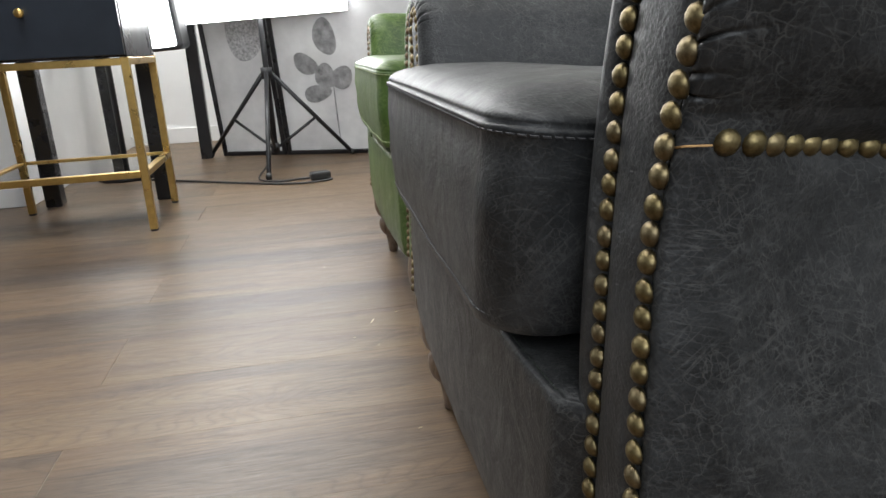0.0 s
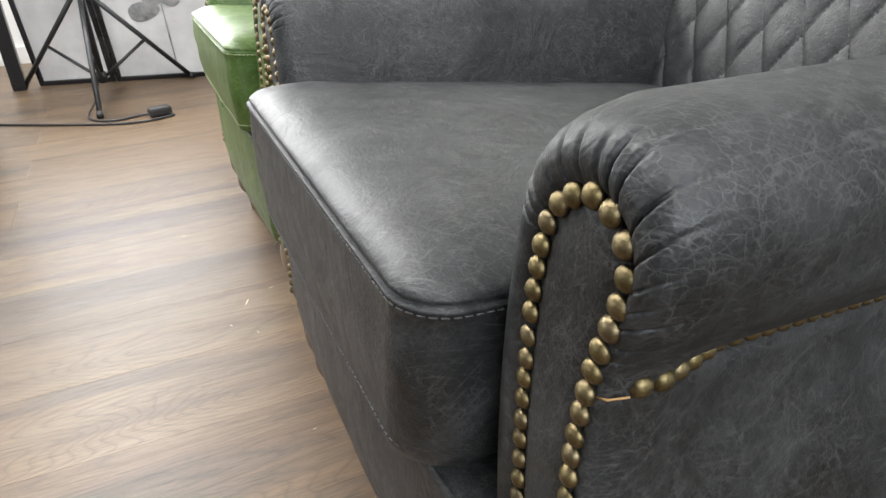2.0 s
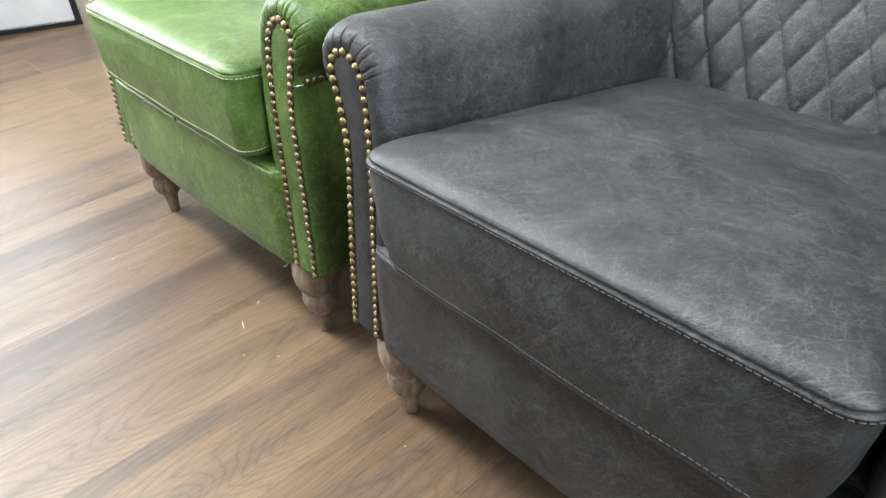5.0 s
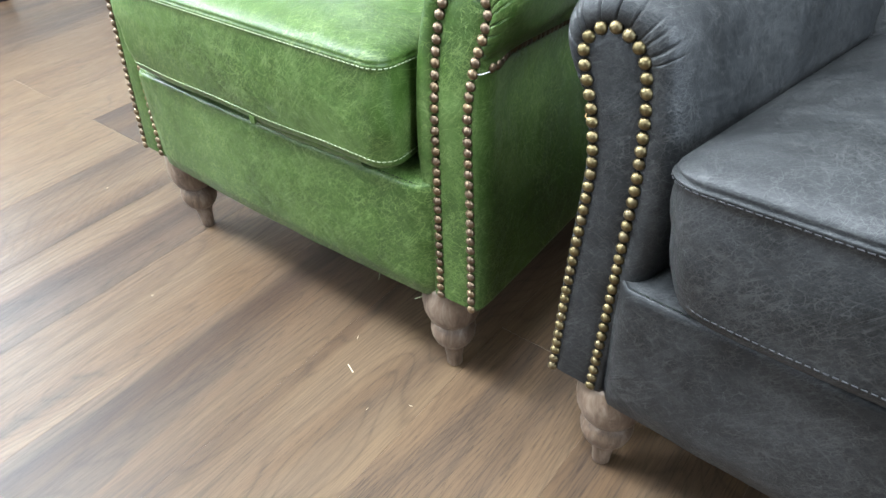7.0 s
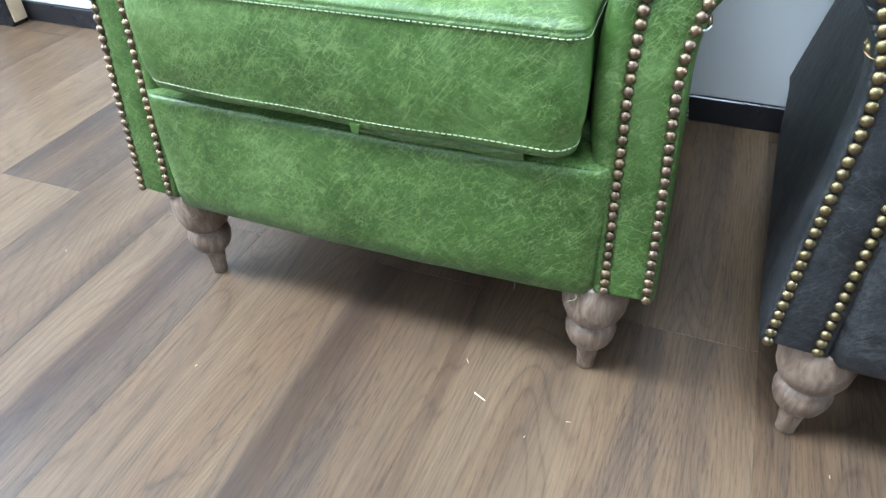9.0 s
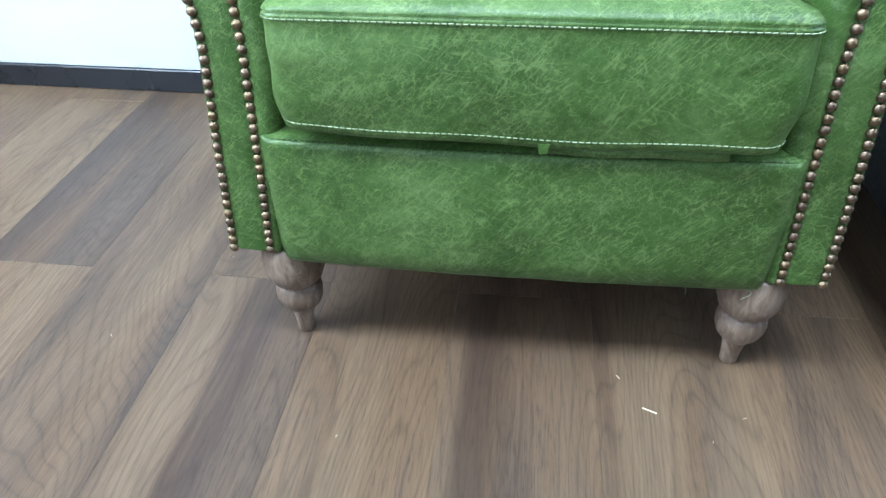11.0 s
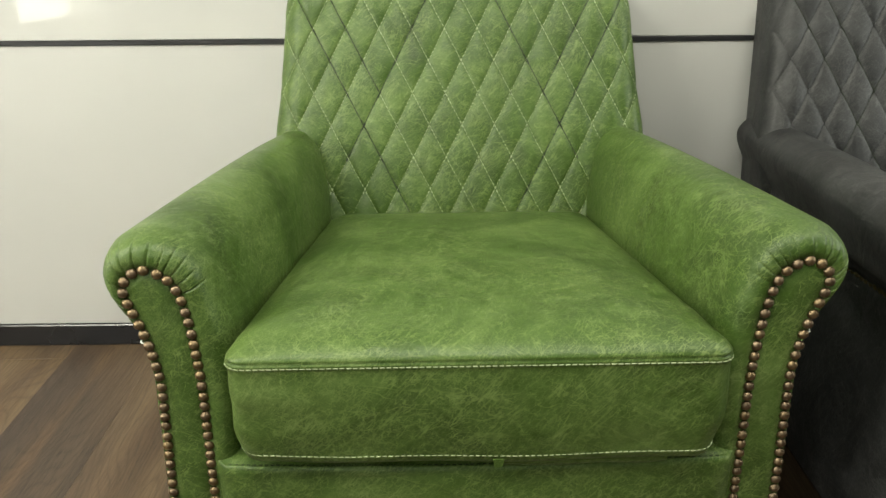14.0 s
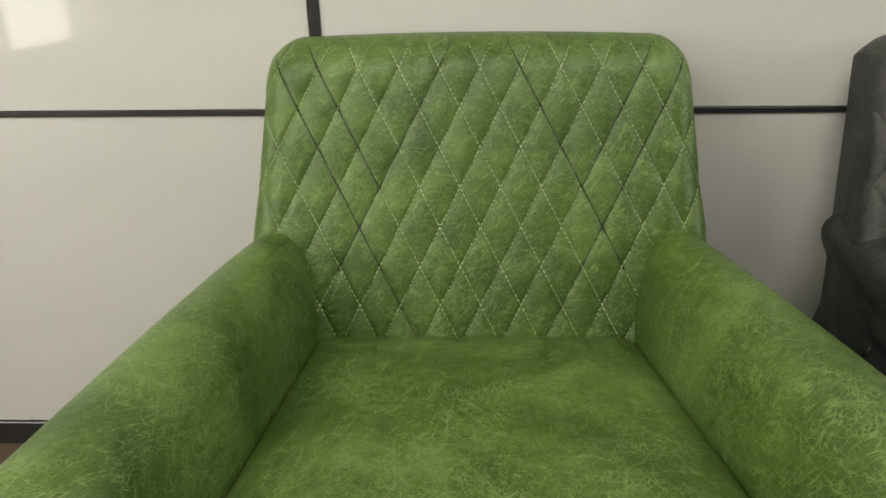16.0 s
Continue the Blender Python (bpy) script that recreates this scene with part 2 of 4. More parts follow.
def plank_material():
    m, t, b = material("oak_vinyl_plank", 0.38)
    o = t.nodes.new("ShaderNodeObjectInfo")
    sh = t.nodes.new("ShaderNodeVectorMath")
    sh.operation = "SCALE"
    sh.inputs[0].default_value = (37.0, 91.0, 13.0)
    t.links.new(o.outputs["Random"], sh.inputs["Scale"])
    v = coords(t, (1, 0.045, 1), shift=sh.outputs[0])
    fine = noise_of(t, v, 300, 8, 0.72, 0.2)
    broad = noise_of(t, v, 16, 4, 0.55, 0.5)
    # cathedral figure: rings of a slowly varying height
    h = noise_of(t, coords(t, (1, 0.17, 1), shift=sh.outputs[0]), 5.0, 2.2, 0.4, 0.15)
    ring = t.nodes.new("ShaderNodeMath")
    ring.operation = "MULTIPLY"
    ring.inputs[1].default_value = 60.0
    t.links.new(h, ring.inputs[0])
    fr = t.nodes.new("ShaderNodeMath")
    fr.operation = "PINGPONG"
    fr.inputs[1].default_value = 0.5
    t.links.new(ring.outputs[0], fr.inputs[0])
    rings = ramp(t, fr.outputs[0], [(0.0, grey(1)), (0.14, grey(0.25)), (0.5, grey(0))])
    tone = ramp(t, o.outputs["Random"], [(0.0, (0.0365, 0.0225, 0.0148)), (0.14, (0.1218, 0.0765, 0.0406)), (0.28, (0.0539, 0.0342, 0.0218)), (0.42, (0.1462, 0.0936, 0.0495)), (0.56, (0.0783, 0.0504, 0.0307)), (0.7, (0.0435, 0.0261, 0.0168)), (0.84, (0.1601, 0.1026, 0.0525)), (1.0, (0.0679, 0.0459, 0.0307))])
    strip = noise_of(t, coords(t, (1, 0.012, 1), shift=sh.outputs[0]), 17, 1.0, 0.5, 0.0)
    tone = mixed(t, ramp(t, strip, [(0.46, grey(0)), (0.54, grey(0.45))]), tone, (0.1392, 0.0882, 0.0465))
    tone = mixed(t, ramp(t, strip, [(0.34, grey(0.35)), (0.44, grey(0))]), tone, (0.0435, 0.0279, 0.0198))
    wide = noise_of(t, coords(t, (1, 0.12, 1), shift=sh.outputs[0]), 9, 3, 0.5, 0.3)
    base = mixed(t, ramp(t, wide, [(0.50, grey(0)), (0.62, grey(0.5))]), tone, (0.1610, 0.1116, 0.0634))
    base = mixed(t, ramp(t, wide, [(0.36, grey(0.55)), (0.46, grey(0))]), base, (0.0400, 0.0297, 0.0238))
    base = mixed(t, ramp(t, broad, [(0.40, grey(0)), (0.7, grey(0.35))]), base, (0.1348, 0.0972, 0.0614))
    pores = ramp(t, noise_of(t, coords(t, (1, 0.06, 1), shift=sh.outputs[0]), 560, 3, 0.6, 0.0), [(0.34, grey(0.55)), (0.46, grey(0))])
    dark = mixed(t, 1.0, ramp(t, fine, [(0.36, grey(0.36)), (0.56, grey(0))]), mixed(t, 1.0, pores, ramp(t, wide, [(0.38, grey(1)), (0.62, grey(0.25))]), "MULTIPLY"), "SCREEN")
    base = mixed(t, dark, base, (0.0209, 0.0135, 0.0099))
    base = mixed(t, mixed(t, 1.0, rings, grey(0.36), "MULTIPLY"), base, (0.0244, 0.0153, 0.0109))
    t.links.new(base, b.inputs["Base Color"])
    t.links.new(ramp(t, fine, [(0.3, grey(0.50)), (0.65, grey(0.32))]), b.inputs["Roughness"])
    b.inputs["Specular IOR Level"].default_value = 0.32
    bump(t, b, fine, 0.35, 0.0012)
    return m


PLANK = plank_material()


def glass_material(name, tint, rough=0.02):
    m, t, b = material(name, rough)
    b.inputs["Base Color"].default_value = (*tint, 1)
    b.inputs["Transmission Weight"].default_value = 1.0
    b.inputs["IOR"].default_value = 1.45
    return m


SMOKED = glass_material("smoked_glass", (0.25, 0.26, 0.28))


def glow(name, colour, strength):
    m = bpy.data.materials.new(name)
    m.use_nodes = True
    t = m.node_tree
    t.nodes.clear()
    e = node(t, "Emission", Strength=strength)
    e.inputs[0].default_value = (*colour, 1)
    out = t.nodes.new("ShaderNodeOutputMaterial")
    t.links.new(e.outputs[0], out.inputs[0])
    return m


SOFT = glow("lit_softbox_cloth", (1.0, 0.99, 0.97), 9.5)
DAY = glow("daylight_outside", (0.93, 0.97, 1.0), 2.5)


# ---- geometry helpers ----
def mesh_of(name, verts, faces, mat, smooth=True):
    me = bpy.data.meshes.new(name)
    me.from_pydata([tuple(map(float, v)) for v in verts], [], faces)
    me.materials.append(mat)
    if smooth:
        me.polygons.foreach_set("use_smooth", [True] * len(me.polygons))
    me.update()
    return me


def put(name, me, parent=None, at=(0, 0, 0), label="", kind=""):
    ob = new(name, me)
    ob.location = at
    ob.parent = parent
    return tagged(ob, label=label, kind=kind)


def finish(bm, name, mat, parent=None, label="", smooth=False, m=None):
    me = bpy.data.meshes.new(name)
    bmesh.ops.recalc_face_normals(bm, faces=bm.faces[:])
    bm.to_mesh(me)
    bm.free()
    me.materials.append(mat)
    if smooth:
        me.polygons.foreach_set("use_smooth", [True] * len(me.polygons))
    ob = put(name, me, parent, label=label)
    if m is not None:
        ob.matrix_basis = m
    return ob


def box(lo, hi, bevel=0.0, segs=2):
    bm = bmesh.new()
    bmesh.ops.create_cube(bm, size=1.0)
    for v in bm.verts:
        v.co = Vector([(a + b) / 2 + c * (b - a) for a, b, c in zip(lo, hi, v.co)])
    if bevel:
        bmesh.ops.bevel(bm, geom=bm.edges[:], offset=bevel, segments=segs, profile=0.5, affect="EDGES")
    return bm


def thing(name, label, category, at=(0, 0, 0), turn=0.0, group=""):
    e = new(name)
    e.matrix_world = pose(*at, 0, 0, turn)
    return tagged(e, label=label, category=category, group=group)


def tube(points, radius, sides=8, taper=None):
    """A round bar through the points."""
    pts = [Vector(p) for p in points]
    verts, faces = [], []
    for i, p in enumerate(pts):
        d = (pts[min(i + 1, len(pts) - 1)] - pts[max(i - 1, 0)]).normalized()
        a = d.orthogonal().normalized() if i == 0 else (a - d * a.dot(d)).normalized()
        b = d.cross(a)
        r = radius if taper is None else radius + (taper - radius) * i / (len(pts) - 1)
        for k in range(sides):
            w = 2 * math.pi * k / sides
            verts.append(p + (a * math.cos(w) + b * math.sin(w)) * r)
    for i in range(len(pts) - 1):
        for k in range(sides):
            q = (k + 1) % sides
            faces.append((i * sides + k, i * sides + q, (i + 1) * sides + q, (i + 1) * sides + k))
    faces.append(tuple(range(sides))[::-1])
    faces.append(tuple(range((len(pts) - 1) * sides, len(pts) * sides)))
    return verts, faces


def lathe(profile, sides=28):
    verts, faces = [], []
    for r, z in profile:
        for k in range(sides):
            w = 2 * math.pi * k / sides
            verts.append((r * math.cos(w), r * math.sin(w), z))
    for i in range(len(profile) - 1):
        for k in range(sides):
            q = (k + 1) % sides
            faces.append((i * sides + k, i * sides + q, (i + 1) * sides + q, (i + 1) * sides + k))
    faces.append(tuple(range(sides))[::-1])
    faces.append(tuple(range((len(profile) - 1) * sides, len(profile) * sides)))
    return verts, faces


def spline(points, n):
    """n points evenly along a smooth curve through the given ones."""
    p = np.array(points, float)
    p = np.vstack([2 * p[0] - p[1], p, 2 * p[-1] - p[-2]])
    dense = []
    for i in range(1, len(p) - 2):
        for u in np.linspace(0, 1, 24, endpoint=False):
            a, b, c, d = p[i - 1], p[i], p[i + 1], p[i + 2]
            dense.append(0.5 * (2 * b + (c - a) * u + (2 * a - 5 * b + 4 * c - d) * u * u + (3 * b - a - 3 * c + d) * u ** 3))
    dense.append(p[-2])
    dense = np.array(dense)
    s = np.concatenate([[0], np.cumsum(np.linalg.norm(np.diff(dense, axis=0), axis=1))])
    at = np.linspace(0, s[-1], n)
    return np.stack([np.interp(at, s, dense[:, k]) for k in range(p.shape[1])], axis=1)


def grid_faces(rows, cols, wrap=False):
    f = []
    for i in range(rows - 1):
        for j in range(cols if wrap else cols - 1):
            k = (j + 1) % cols
            f.append((i * cols + j, i * cols + k, (i + 1) * cols + k, (i + 1) * cols + j))
    return f


def dashes(lines, length, gap, width, lift):
    """Thread stitches: small raised bars along lines of (place, normal)."""
    verts, faces = [], []
    for line in lines:
        p = np.array([a for a, _ in line])
        nrm = np.array([b for _, b in line])
        s = np.concatenate([[0], np.cumsum(np.linalg.norm(np.diff(p, axis=0), axis=1))])
        at = 0.0
        while at + length < s[-1]:
            q = [np.array([np.interp(at + d, s, p[:, k]) for k in range(3)]) for d in (0, length)]
            n0 = np.array([np.interp(at + length / 2, s, nrm[:, k]) for k in range(3)])
            n0 /= np.linalg.norm(n0) + 1e-9
            d = q[1] - q[0]
            side = np.cross(n0, d)
            side *= width / 2 / (np.linalg.norm(side) + 1e-9)
            i = len(verts)
            for e in q:
                verts += [e - side - n0 * lift, e + n0 * lift - side * 0.4, e + n0 * lift + side * 0.4, e + side - n0 * lift]
            faces += [(i, i + 1, i + 5, i + 4), (i + 1, i + 2, i + 6, i + 5), (i + 2, i + 3, i + 7, i + 6), (i + 3, i + 2, i + 1, i), (i + 4, i + 5, i + 6, i + 7)]
            at += length + gap
    return verts, faces


# ---- the armchairs ----
ARM_OUT = [(0.350, 0.162), (0.347, 0.25), (0.342, 0.36), (0.339, 0.43), (0.344, 0.475)]
ARM_TOP = [(0.344, 0.475), (0.358, 0.498), (0.370, 0.525), (0.372, 0.548), (0.360, 0.567), (0.338, 0.577), (0.312, 0.577), (0.288, 0.566), (0.272, 0.545), (0.265, 0.52)]
ARM_IN = [(0.265, 0.52), (0.257, 0.48), (0.252, 0.43), (0.252, 0.36), (0.262, 0.305), (0.276, 0.25), (0.280, 0.158)]
NAIL_OUT = [(0.341, 0.166), (0.336, 0.29), (0.331, 0.373), (0.329, 0.42), (0.333, 0.456), (0.338, 0.48)]
NAIL_TOP = [(0.338, 0.48), (0.346, 0.505), (0.350, 0.522), (0.347, 0.534), (0.339, 0.542), (0.329, 0.546), (0.318, 0.544), (0.307, 0.537), (0.299, 0.527), (0.294, 0.512)]
NAIL_IN = [(0.294, 0.512), (0.290, 0.485), (0.288, 0.45), (0.287, 0.41), (0.289, 0.346), (0.291, 0.275), (0.295, 0.166)]
LEAN = 0.06
N_SIDE, N_TOP = 80, 320


def three(a, b, c):
    return np.vstack([spline(a, N_SIDE)[:-1], spline(b, N_TOP)[:-1], spline(c, N_SIDE)])


P_RING, N_RING = three(ARM_OUT, ARM_TOP, ARM_IN), three(NAIL_OUT, NAIL_TOP, NAIL_IN)


def arm_shift(x, y, z):
    """The arm draws in and sinks a little towards the back."""
    k = min(1.0, max(0.0, (y - 0.03) / 0.55))
    taper = 0.045 + 0.017 * min(1.0, max(0.0, (x - 0.27) / 0.09))
    if x > 0.30:
        taper *= 0.25 + 0.75 * min(1.0, max(0.0, (z - 0.158) / 0.27))
    if x > 0.30:
        taper += 0.007 * min(1.0, max(0.0, (y - 0.46) / 0.16))
    return x - taper * k, y + LEAN * (z - 0.17) * (1 - k), z - 0.037 * k * (z - 0.158) / 0.42


def arm_mesh(side, seed, mat):
    rng = random.Random(seed)
    count = len(P_RING)
    crease = np.zeros(count)
    a = 0.03
    while a < 0.97:
        depth, wide = rng.uniform(0.35, 1.0) * (1.0 if a < 0.62 else 0.6), rng.uniform(0.0045, 0.0085)
        pos = N_SIDE - 1 + a * N_TOP
        crease += depth * np.exp(-(((np.arange(count) - pos) / (wide * N_TOP)) ** 2))
        a += rng.uniform(0.034, 0.095)
    fr = [(1.0, 0.006, 0.006, 0.0), (0.93, 0.0045, 0.006, 0.4), (0.8, 0.0015, 0.0055, 0.9), (0.62, 0.0, 0.0055, 1.0), (0.45, 0.001, 0.006, 0.95), (0.3, 0.004, 0.0075, 0.7), (0.18, 0.009, 0.011, 0.26), (0.08, 0.018, 0.016, 0.08), (0.02, 0.028, 0.024, 0.02)]
    rings = []
    gap = np.clip((np.linalg.norm(P_RING - N_RING, axis=1) - 0.008) / 0.020, 0, 1)
    for f, y_wide, y_thin, amp in fr:
        r = P_RING * (1 - f) + N_RING * f
        mid = np.array([0.318, 0.51])
        d = r - mid
        d /= np.linalg.norm(d, axis=1)[:, None] + 1e-9
        r = r - d * (crease * amp * 0.0028)[:, None]
        rings.append([(p[0], y_wide * g + y_thin * (1 - g) + c * amp * 0.0030, p[1]) for p, c, g in zip(r, crease, gap)])
    for y, amp in ((0.036, 0.0), (0.046, 0.0), (0.06, 0.0), (0.09, 0), (0.14, 0), (0.2, 0), (0.26, 0), (0.32, 0), (0.38, 0), (0.44, 0), (0.5, 0), (0.56, 0), (0.62, 0), (0.66, 0)):
        swell = 0.004 * math.sin(min(1, y / 0.6) * math.pi)
        mid = np.array([0.318, 0.45])
        d = P_RING - mid
        d /= np.linalg.norm(d, axis=1)[:, None]
        r = P_RING + d * swell - d * (crease * amp * 0.0028)[:, None]
        deep = min(1.0, max(0.0, (y - 0.036) / 0.05)) * min(1.0, max(0.0, (0.60 - y) / 0.16))
        rows = []
        for q, p in enumerate(r):
            level = p[1] - 0.464 + 0.085 * (y - 0.026)
            fold = 0.0
            if q < N_SIDE + N_TOP // 3:
                under = min(1.0, max(0.0, (p[1] - 0.20) / 0.20)) if level < 0 else math.exp(-((level / 0.010) ** 2))
                fold = deep * (0.0100 * under * (1 - 0.8 * min(1.0, max(0.0, (y - 0.30) / 0.15))) + 0.0055 * math.exp(-((level / 0.006) ** 2)) - 0.0085 * math.exp(-(((level - 0.032) / 0.019) ** 2)))
            rows.append((p[0] - fold, y, p[1]))
        rings.append(rows)
    verts = [arm_shift(*v) for ring in rings for v in ring]
    verts = [(side * x, y, z) for x, y, z in verts]
    faces = grid_faces(len(rings), count)
    last = (len(rings) - 1) * count
    faces.append(tuple(range(last, last + count)))
    for i in range(len(rings) - 1):
        faces.append((i * count, (i + 1) * count, (i + 2) * count - 1, (i + 1) * count - 1))
    if side > 0:
        faces = [f[::-1] for f in faces]
    return mesh_of("arm", verts, faces, mat)


def panel_mesh(side, mat):
    """The flat padded panel inside the nails, slightly domed."""
    count = len(N_RING)
    half = count // 2
    verts = []
    for i in range(half):
        p, q = N_RING[i], N_RING[count - 1 - i]
        for k in range(7):
            u = k / 6
            x, z = p * (1 - u) + q * u
            verts.append(arm_shift(x, 0.0058 - 0.0042 * (1 - (2 * u - 1) ** 4) * min(1, (half - i) / 60), z))
    verts = [(side * x, y, z) for x, y, z in verts]
    faces = grid_faces(half, 7)
    return mesh_of("arm_panel", verts, faces if side < 0 else [f[::-1] for f in faces], mat)


def nail_mesh(mat):
    r = 0.0058
    prof = [(r, 0.0), (r * 0.97, 0.0012), (r * 0.85, 0.0026), (r * 0.6, 0.0039), (r * 0.3, 0.0046), (0.0004, 0.0048)]
    v, f = lathe(prof, 12)
    return mesh_of("nail", v, f, mat)


NAILS = {"green": nail_mesh(NAIL_BRONZE), "grey": nail_mesh(NAIL_BRASS)}


def nails(chair, side, seed, stud):
    rng = random.Random(seed)
    path = np.vstack([spline(NAIL_OUT, 300)[:-1], spline(NAIL_TOP, 200)[:-1], spline(NAIL_IN, 300)])
    s = np.concatenate([[0], np.cumsum(np.linalg.norm(np.diff(path, axis=0), axis=1))])
    n = int(s[-1] / 0.0123)
    for k in range(n + 1):
        at = (k + rng.uniform(-0.05, 0.05)) * s[-1] / n
        x, z = np.interp(at, s, path[:, 0]), np.interp(at, s, path[:, 1])
        x, y, z = arm_shift(x, 0.0036, z)
        ob = put("nail", stud, chair)
        ob.matrix_basis = pose(side * x, y, z, 90 + rng.uniform(-9, 9), rng.uniform(-9, 9), 0)
    y = 0.024
    while y < 0.47:
        x, yy, z = arm_shift(0.3425 - 0.0135 * min(1.0, max(0.0, (y - 0.036) / 0.05)), y, 0.464 - 0.085 * (y - 0.026))
        ob = put("nail", stud, chair)
        ob.matrix_basis = pose(side * (x - 0.001), yy, z, rng.uniform(-9, 9), side * (100 + rng.uniform(-6, 6)), 0)
        y += 0.0122


def footprint(front, back, hw0, hw1, r):
    """The cushion's outline from above, wider in front, with rounded corners."""
    out = []
    def corner(cx, cy, a0):
        return [(cx + r * math.cos(a), cy + r * math.sin(a)) for a in np.linspace(a0, a0 + math.pi / 2, 12)]
    def edge(p, q, n):
        return [(p[0] + (q[0] - p[0]) * u, p[1] + (q[1] - p[1]) * u) for u in np.linspace(0, 1, n)[1:-1]]
    c = [corner(-hw0 + r, front + r, math.pi), corner(hw0 - r, front + r, 1.5 * math.pi), corner(hw1 - r, back - r, 0), corner(-hw1 + r, back - r, 0.5 * math.pi)]
    for k in range(4):
        out += c[k] + edge(c[k][-1], c[(k + 1) % 4][0], 40)
    return np.array(out)


def cushion_mesh(mat, welt, seed):
    foot = footprint(-0.023 - 0.002 * welt, 0.505, 0.250, 0.214, 0.022 + 0.008 * welt)
    low = footprint(-0.021 - 0.007 * welt, 0.505, 0.249 - 0.015 * welt, 0.212, 0.026 + 0.016 * welt)
    mid = np.array([0.0, 0.24])
    def ztop(y):
        return 0.469 - 0.066 * (y + 0.02) / 0.52
    def zbot(y):
        return 0.342 - 0.008 * (y + 0.02) / 0.52
    def sag(x, y):
        return (0.0055 * max(0.0, 1 - ((x - 0.05) / 0.26) ** 2) + 0.0012 * math.sin(x * 31)) * max(0.0, min(1.0, (0.12 - y) / 0.1))
    def crumple(x, y, z):
        """Soft dents, strongest at the front corners."""
        k = math.exp(-(((abs(x) - 0.24) / 0.06) ** 2)) * math.exp(-((y / 0.07) ** 2))
        return (0.0012 + 0.0028 * k) * noise.noise(Vector((x * 22 + seed, y * 22, z * 30)))
    rows = []
    for s, dz in ((0.0, 0.004), (0.5, 0.0), (0.86, -0.003), (0.95, -0.002), (0.985, 0.0), (0.997, 0.002)):
        q = mid + (low - mid) * s
        rows.append([(x, y, zbot(y) + dz - sag(x, y)) for x, y in q])
    for u in (0.03, 0.06, 0.10, 0.18, 0.28, 0.38, 0.48, 0.58, 0.68, 0.78, 0.86, 0.92):
        base = low + (foot - low) * u ** 0.8
        q = mid + (base - mid) * (1 + 0.014 * math.sin(u * math.pi))
        row = []
        for x, y in q:
            z = zbot(y) - sag(x, y) * (1 - u) + 0.004 + u * (ztop(y) - zbot(y) - 0.012)
            d = crumple(x, y, z) * math.sin(u * math.pi)
            row.append((x * (1 + d * 3), y - d, z))
        rows.append(row)
    for s, dz in ((1.004 + welt * 0.002, -0.0085), (1.0060 + welt * 0.005, -0.0066), (1.0050 + welt * 0.0045, -0.0048), (0.9975 - welt * 0.003, -0.0036), (1.0025 - welt * 0.001, -0.0016), (0.9985, 0.0006), (0.991, 0.0030), (0.975, 0.0064), (0.945, 0.0112), (0.90, 0.0160), (0.84, 0.0200), (0.75, 0.0238), (0.6, 0.0270), (0.42, 0.0290), (0.2, 0.0300), (0.0, 0.0303)):
        q = mid + (foot - mid) * s
        rows.append([(x, y, ztop(y) + dz + (0.0025 * noise.noise(Vector((x * 14, y * 14, 3.0))) if s < 0.9 else 0) + (crumple(x, y, 0.0) * 0.8 if s < 0.98 else 0)) for x, y in q])
    verts = [v for row in rows for v in row]
    me = mesh_of("seat_cushion", verts, grid_faces(len(rows), len(foot), True), mat)
    n = len(foot)
    def line(s, dz, k0, k1, top=True):
        run = np.roll(foot if top else low, -k0, axis=0)[:k1 - k0]
        q = mid + (run - mid) * s
        return [((x, y, (ztop(y) if top else zbot(y) - sag(x, y) * 0.92) + dz), (*((p - mid) / np.linalg.norm(p - mid) * 0.8), 0.5)) for (x, y), p in zip(q, run)]
    lines = [line(1.0060 + welt * 0.0046, -0.0082, -36, 98), line(1.0035, 0.0105, -20, 82, False)]
    return me, lines


QUILT_W, QUILT_H = 0.0549, 0.1076


def back_front(u, v):
    """A place on the padded front of the backrest: u across, v up."""
    ztop = 0.786 - 0.006 * u * u - 0.027 * max(0.0, (abs(u) - 0.85) / 0.15) ** 2
    z = 0.33 + v * (ztop - 0.33)
    w = np.interp(z, [0.33, 0.45, 0.52, 0.58, 0.65, 0.72, 0.757, 0.79], [0.30, 0.312, 0.317, 0.308, 0.300, 0.295, 0.291, 0.285])
    x = u * w
    y = 0.49 + 0.43 * (z - 0.39) - 0.06 * (z - 0.39) * (0.79 - z)
    s = (z - 0.600) * 1.09
    a = (x - 0.002) / QUILT_W + s / QUILT_H + 0.5
    b = (x - 0.002) / QUILT_W - s / QUILT_H + 0.5
    puff = min(1.0, (abs(math.sin(math.pi * a)) * abs(math.sin(math.pi * b))) ** 0.27)
    y -= 0.0078 * puff
    for zc, rise, width, deep in ((0.478, 0.35, 0.0050, 0.0050), (0.498, 0.55, 0.0045, 0.0040), (0.520, 0.20, 0.0060, 0.0030)):
        far = abs(x) - 0.275
        y += deep * math.exp(-(((z - zc - rise * far) / width) ** 2)) * math.exp(-((far / (0.042 if x > 0 else 0.02)) ** 2))
    e = max(0.0, (abs(u) - 0.86) / 0.14)
    y += 0.034 * (1 - math.sqrt(max(0, 1 - e * e)))
    e = max(0.0, (v - 0.90) / 0.10)
    y += 0.038 * (1 - math.sqrt(max(0, 1 - e * e)))
    return x, y, z, a, b


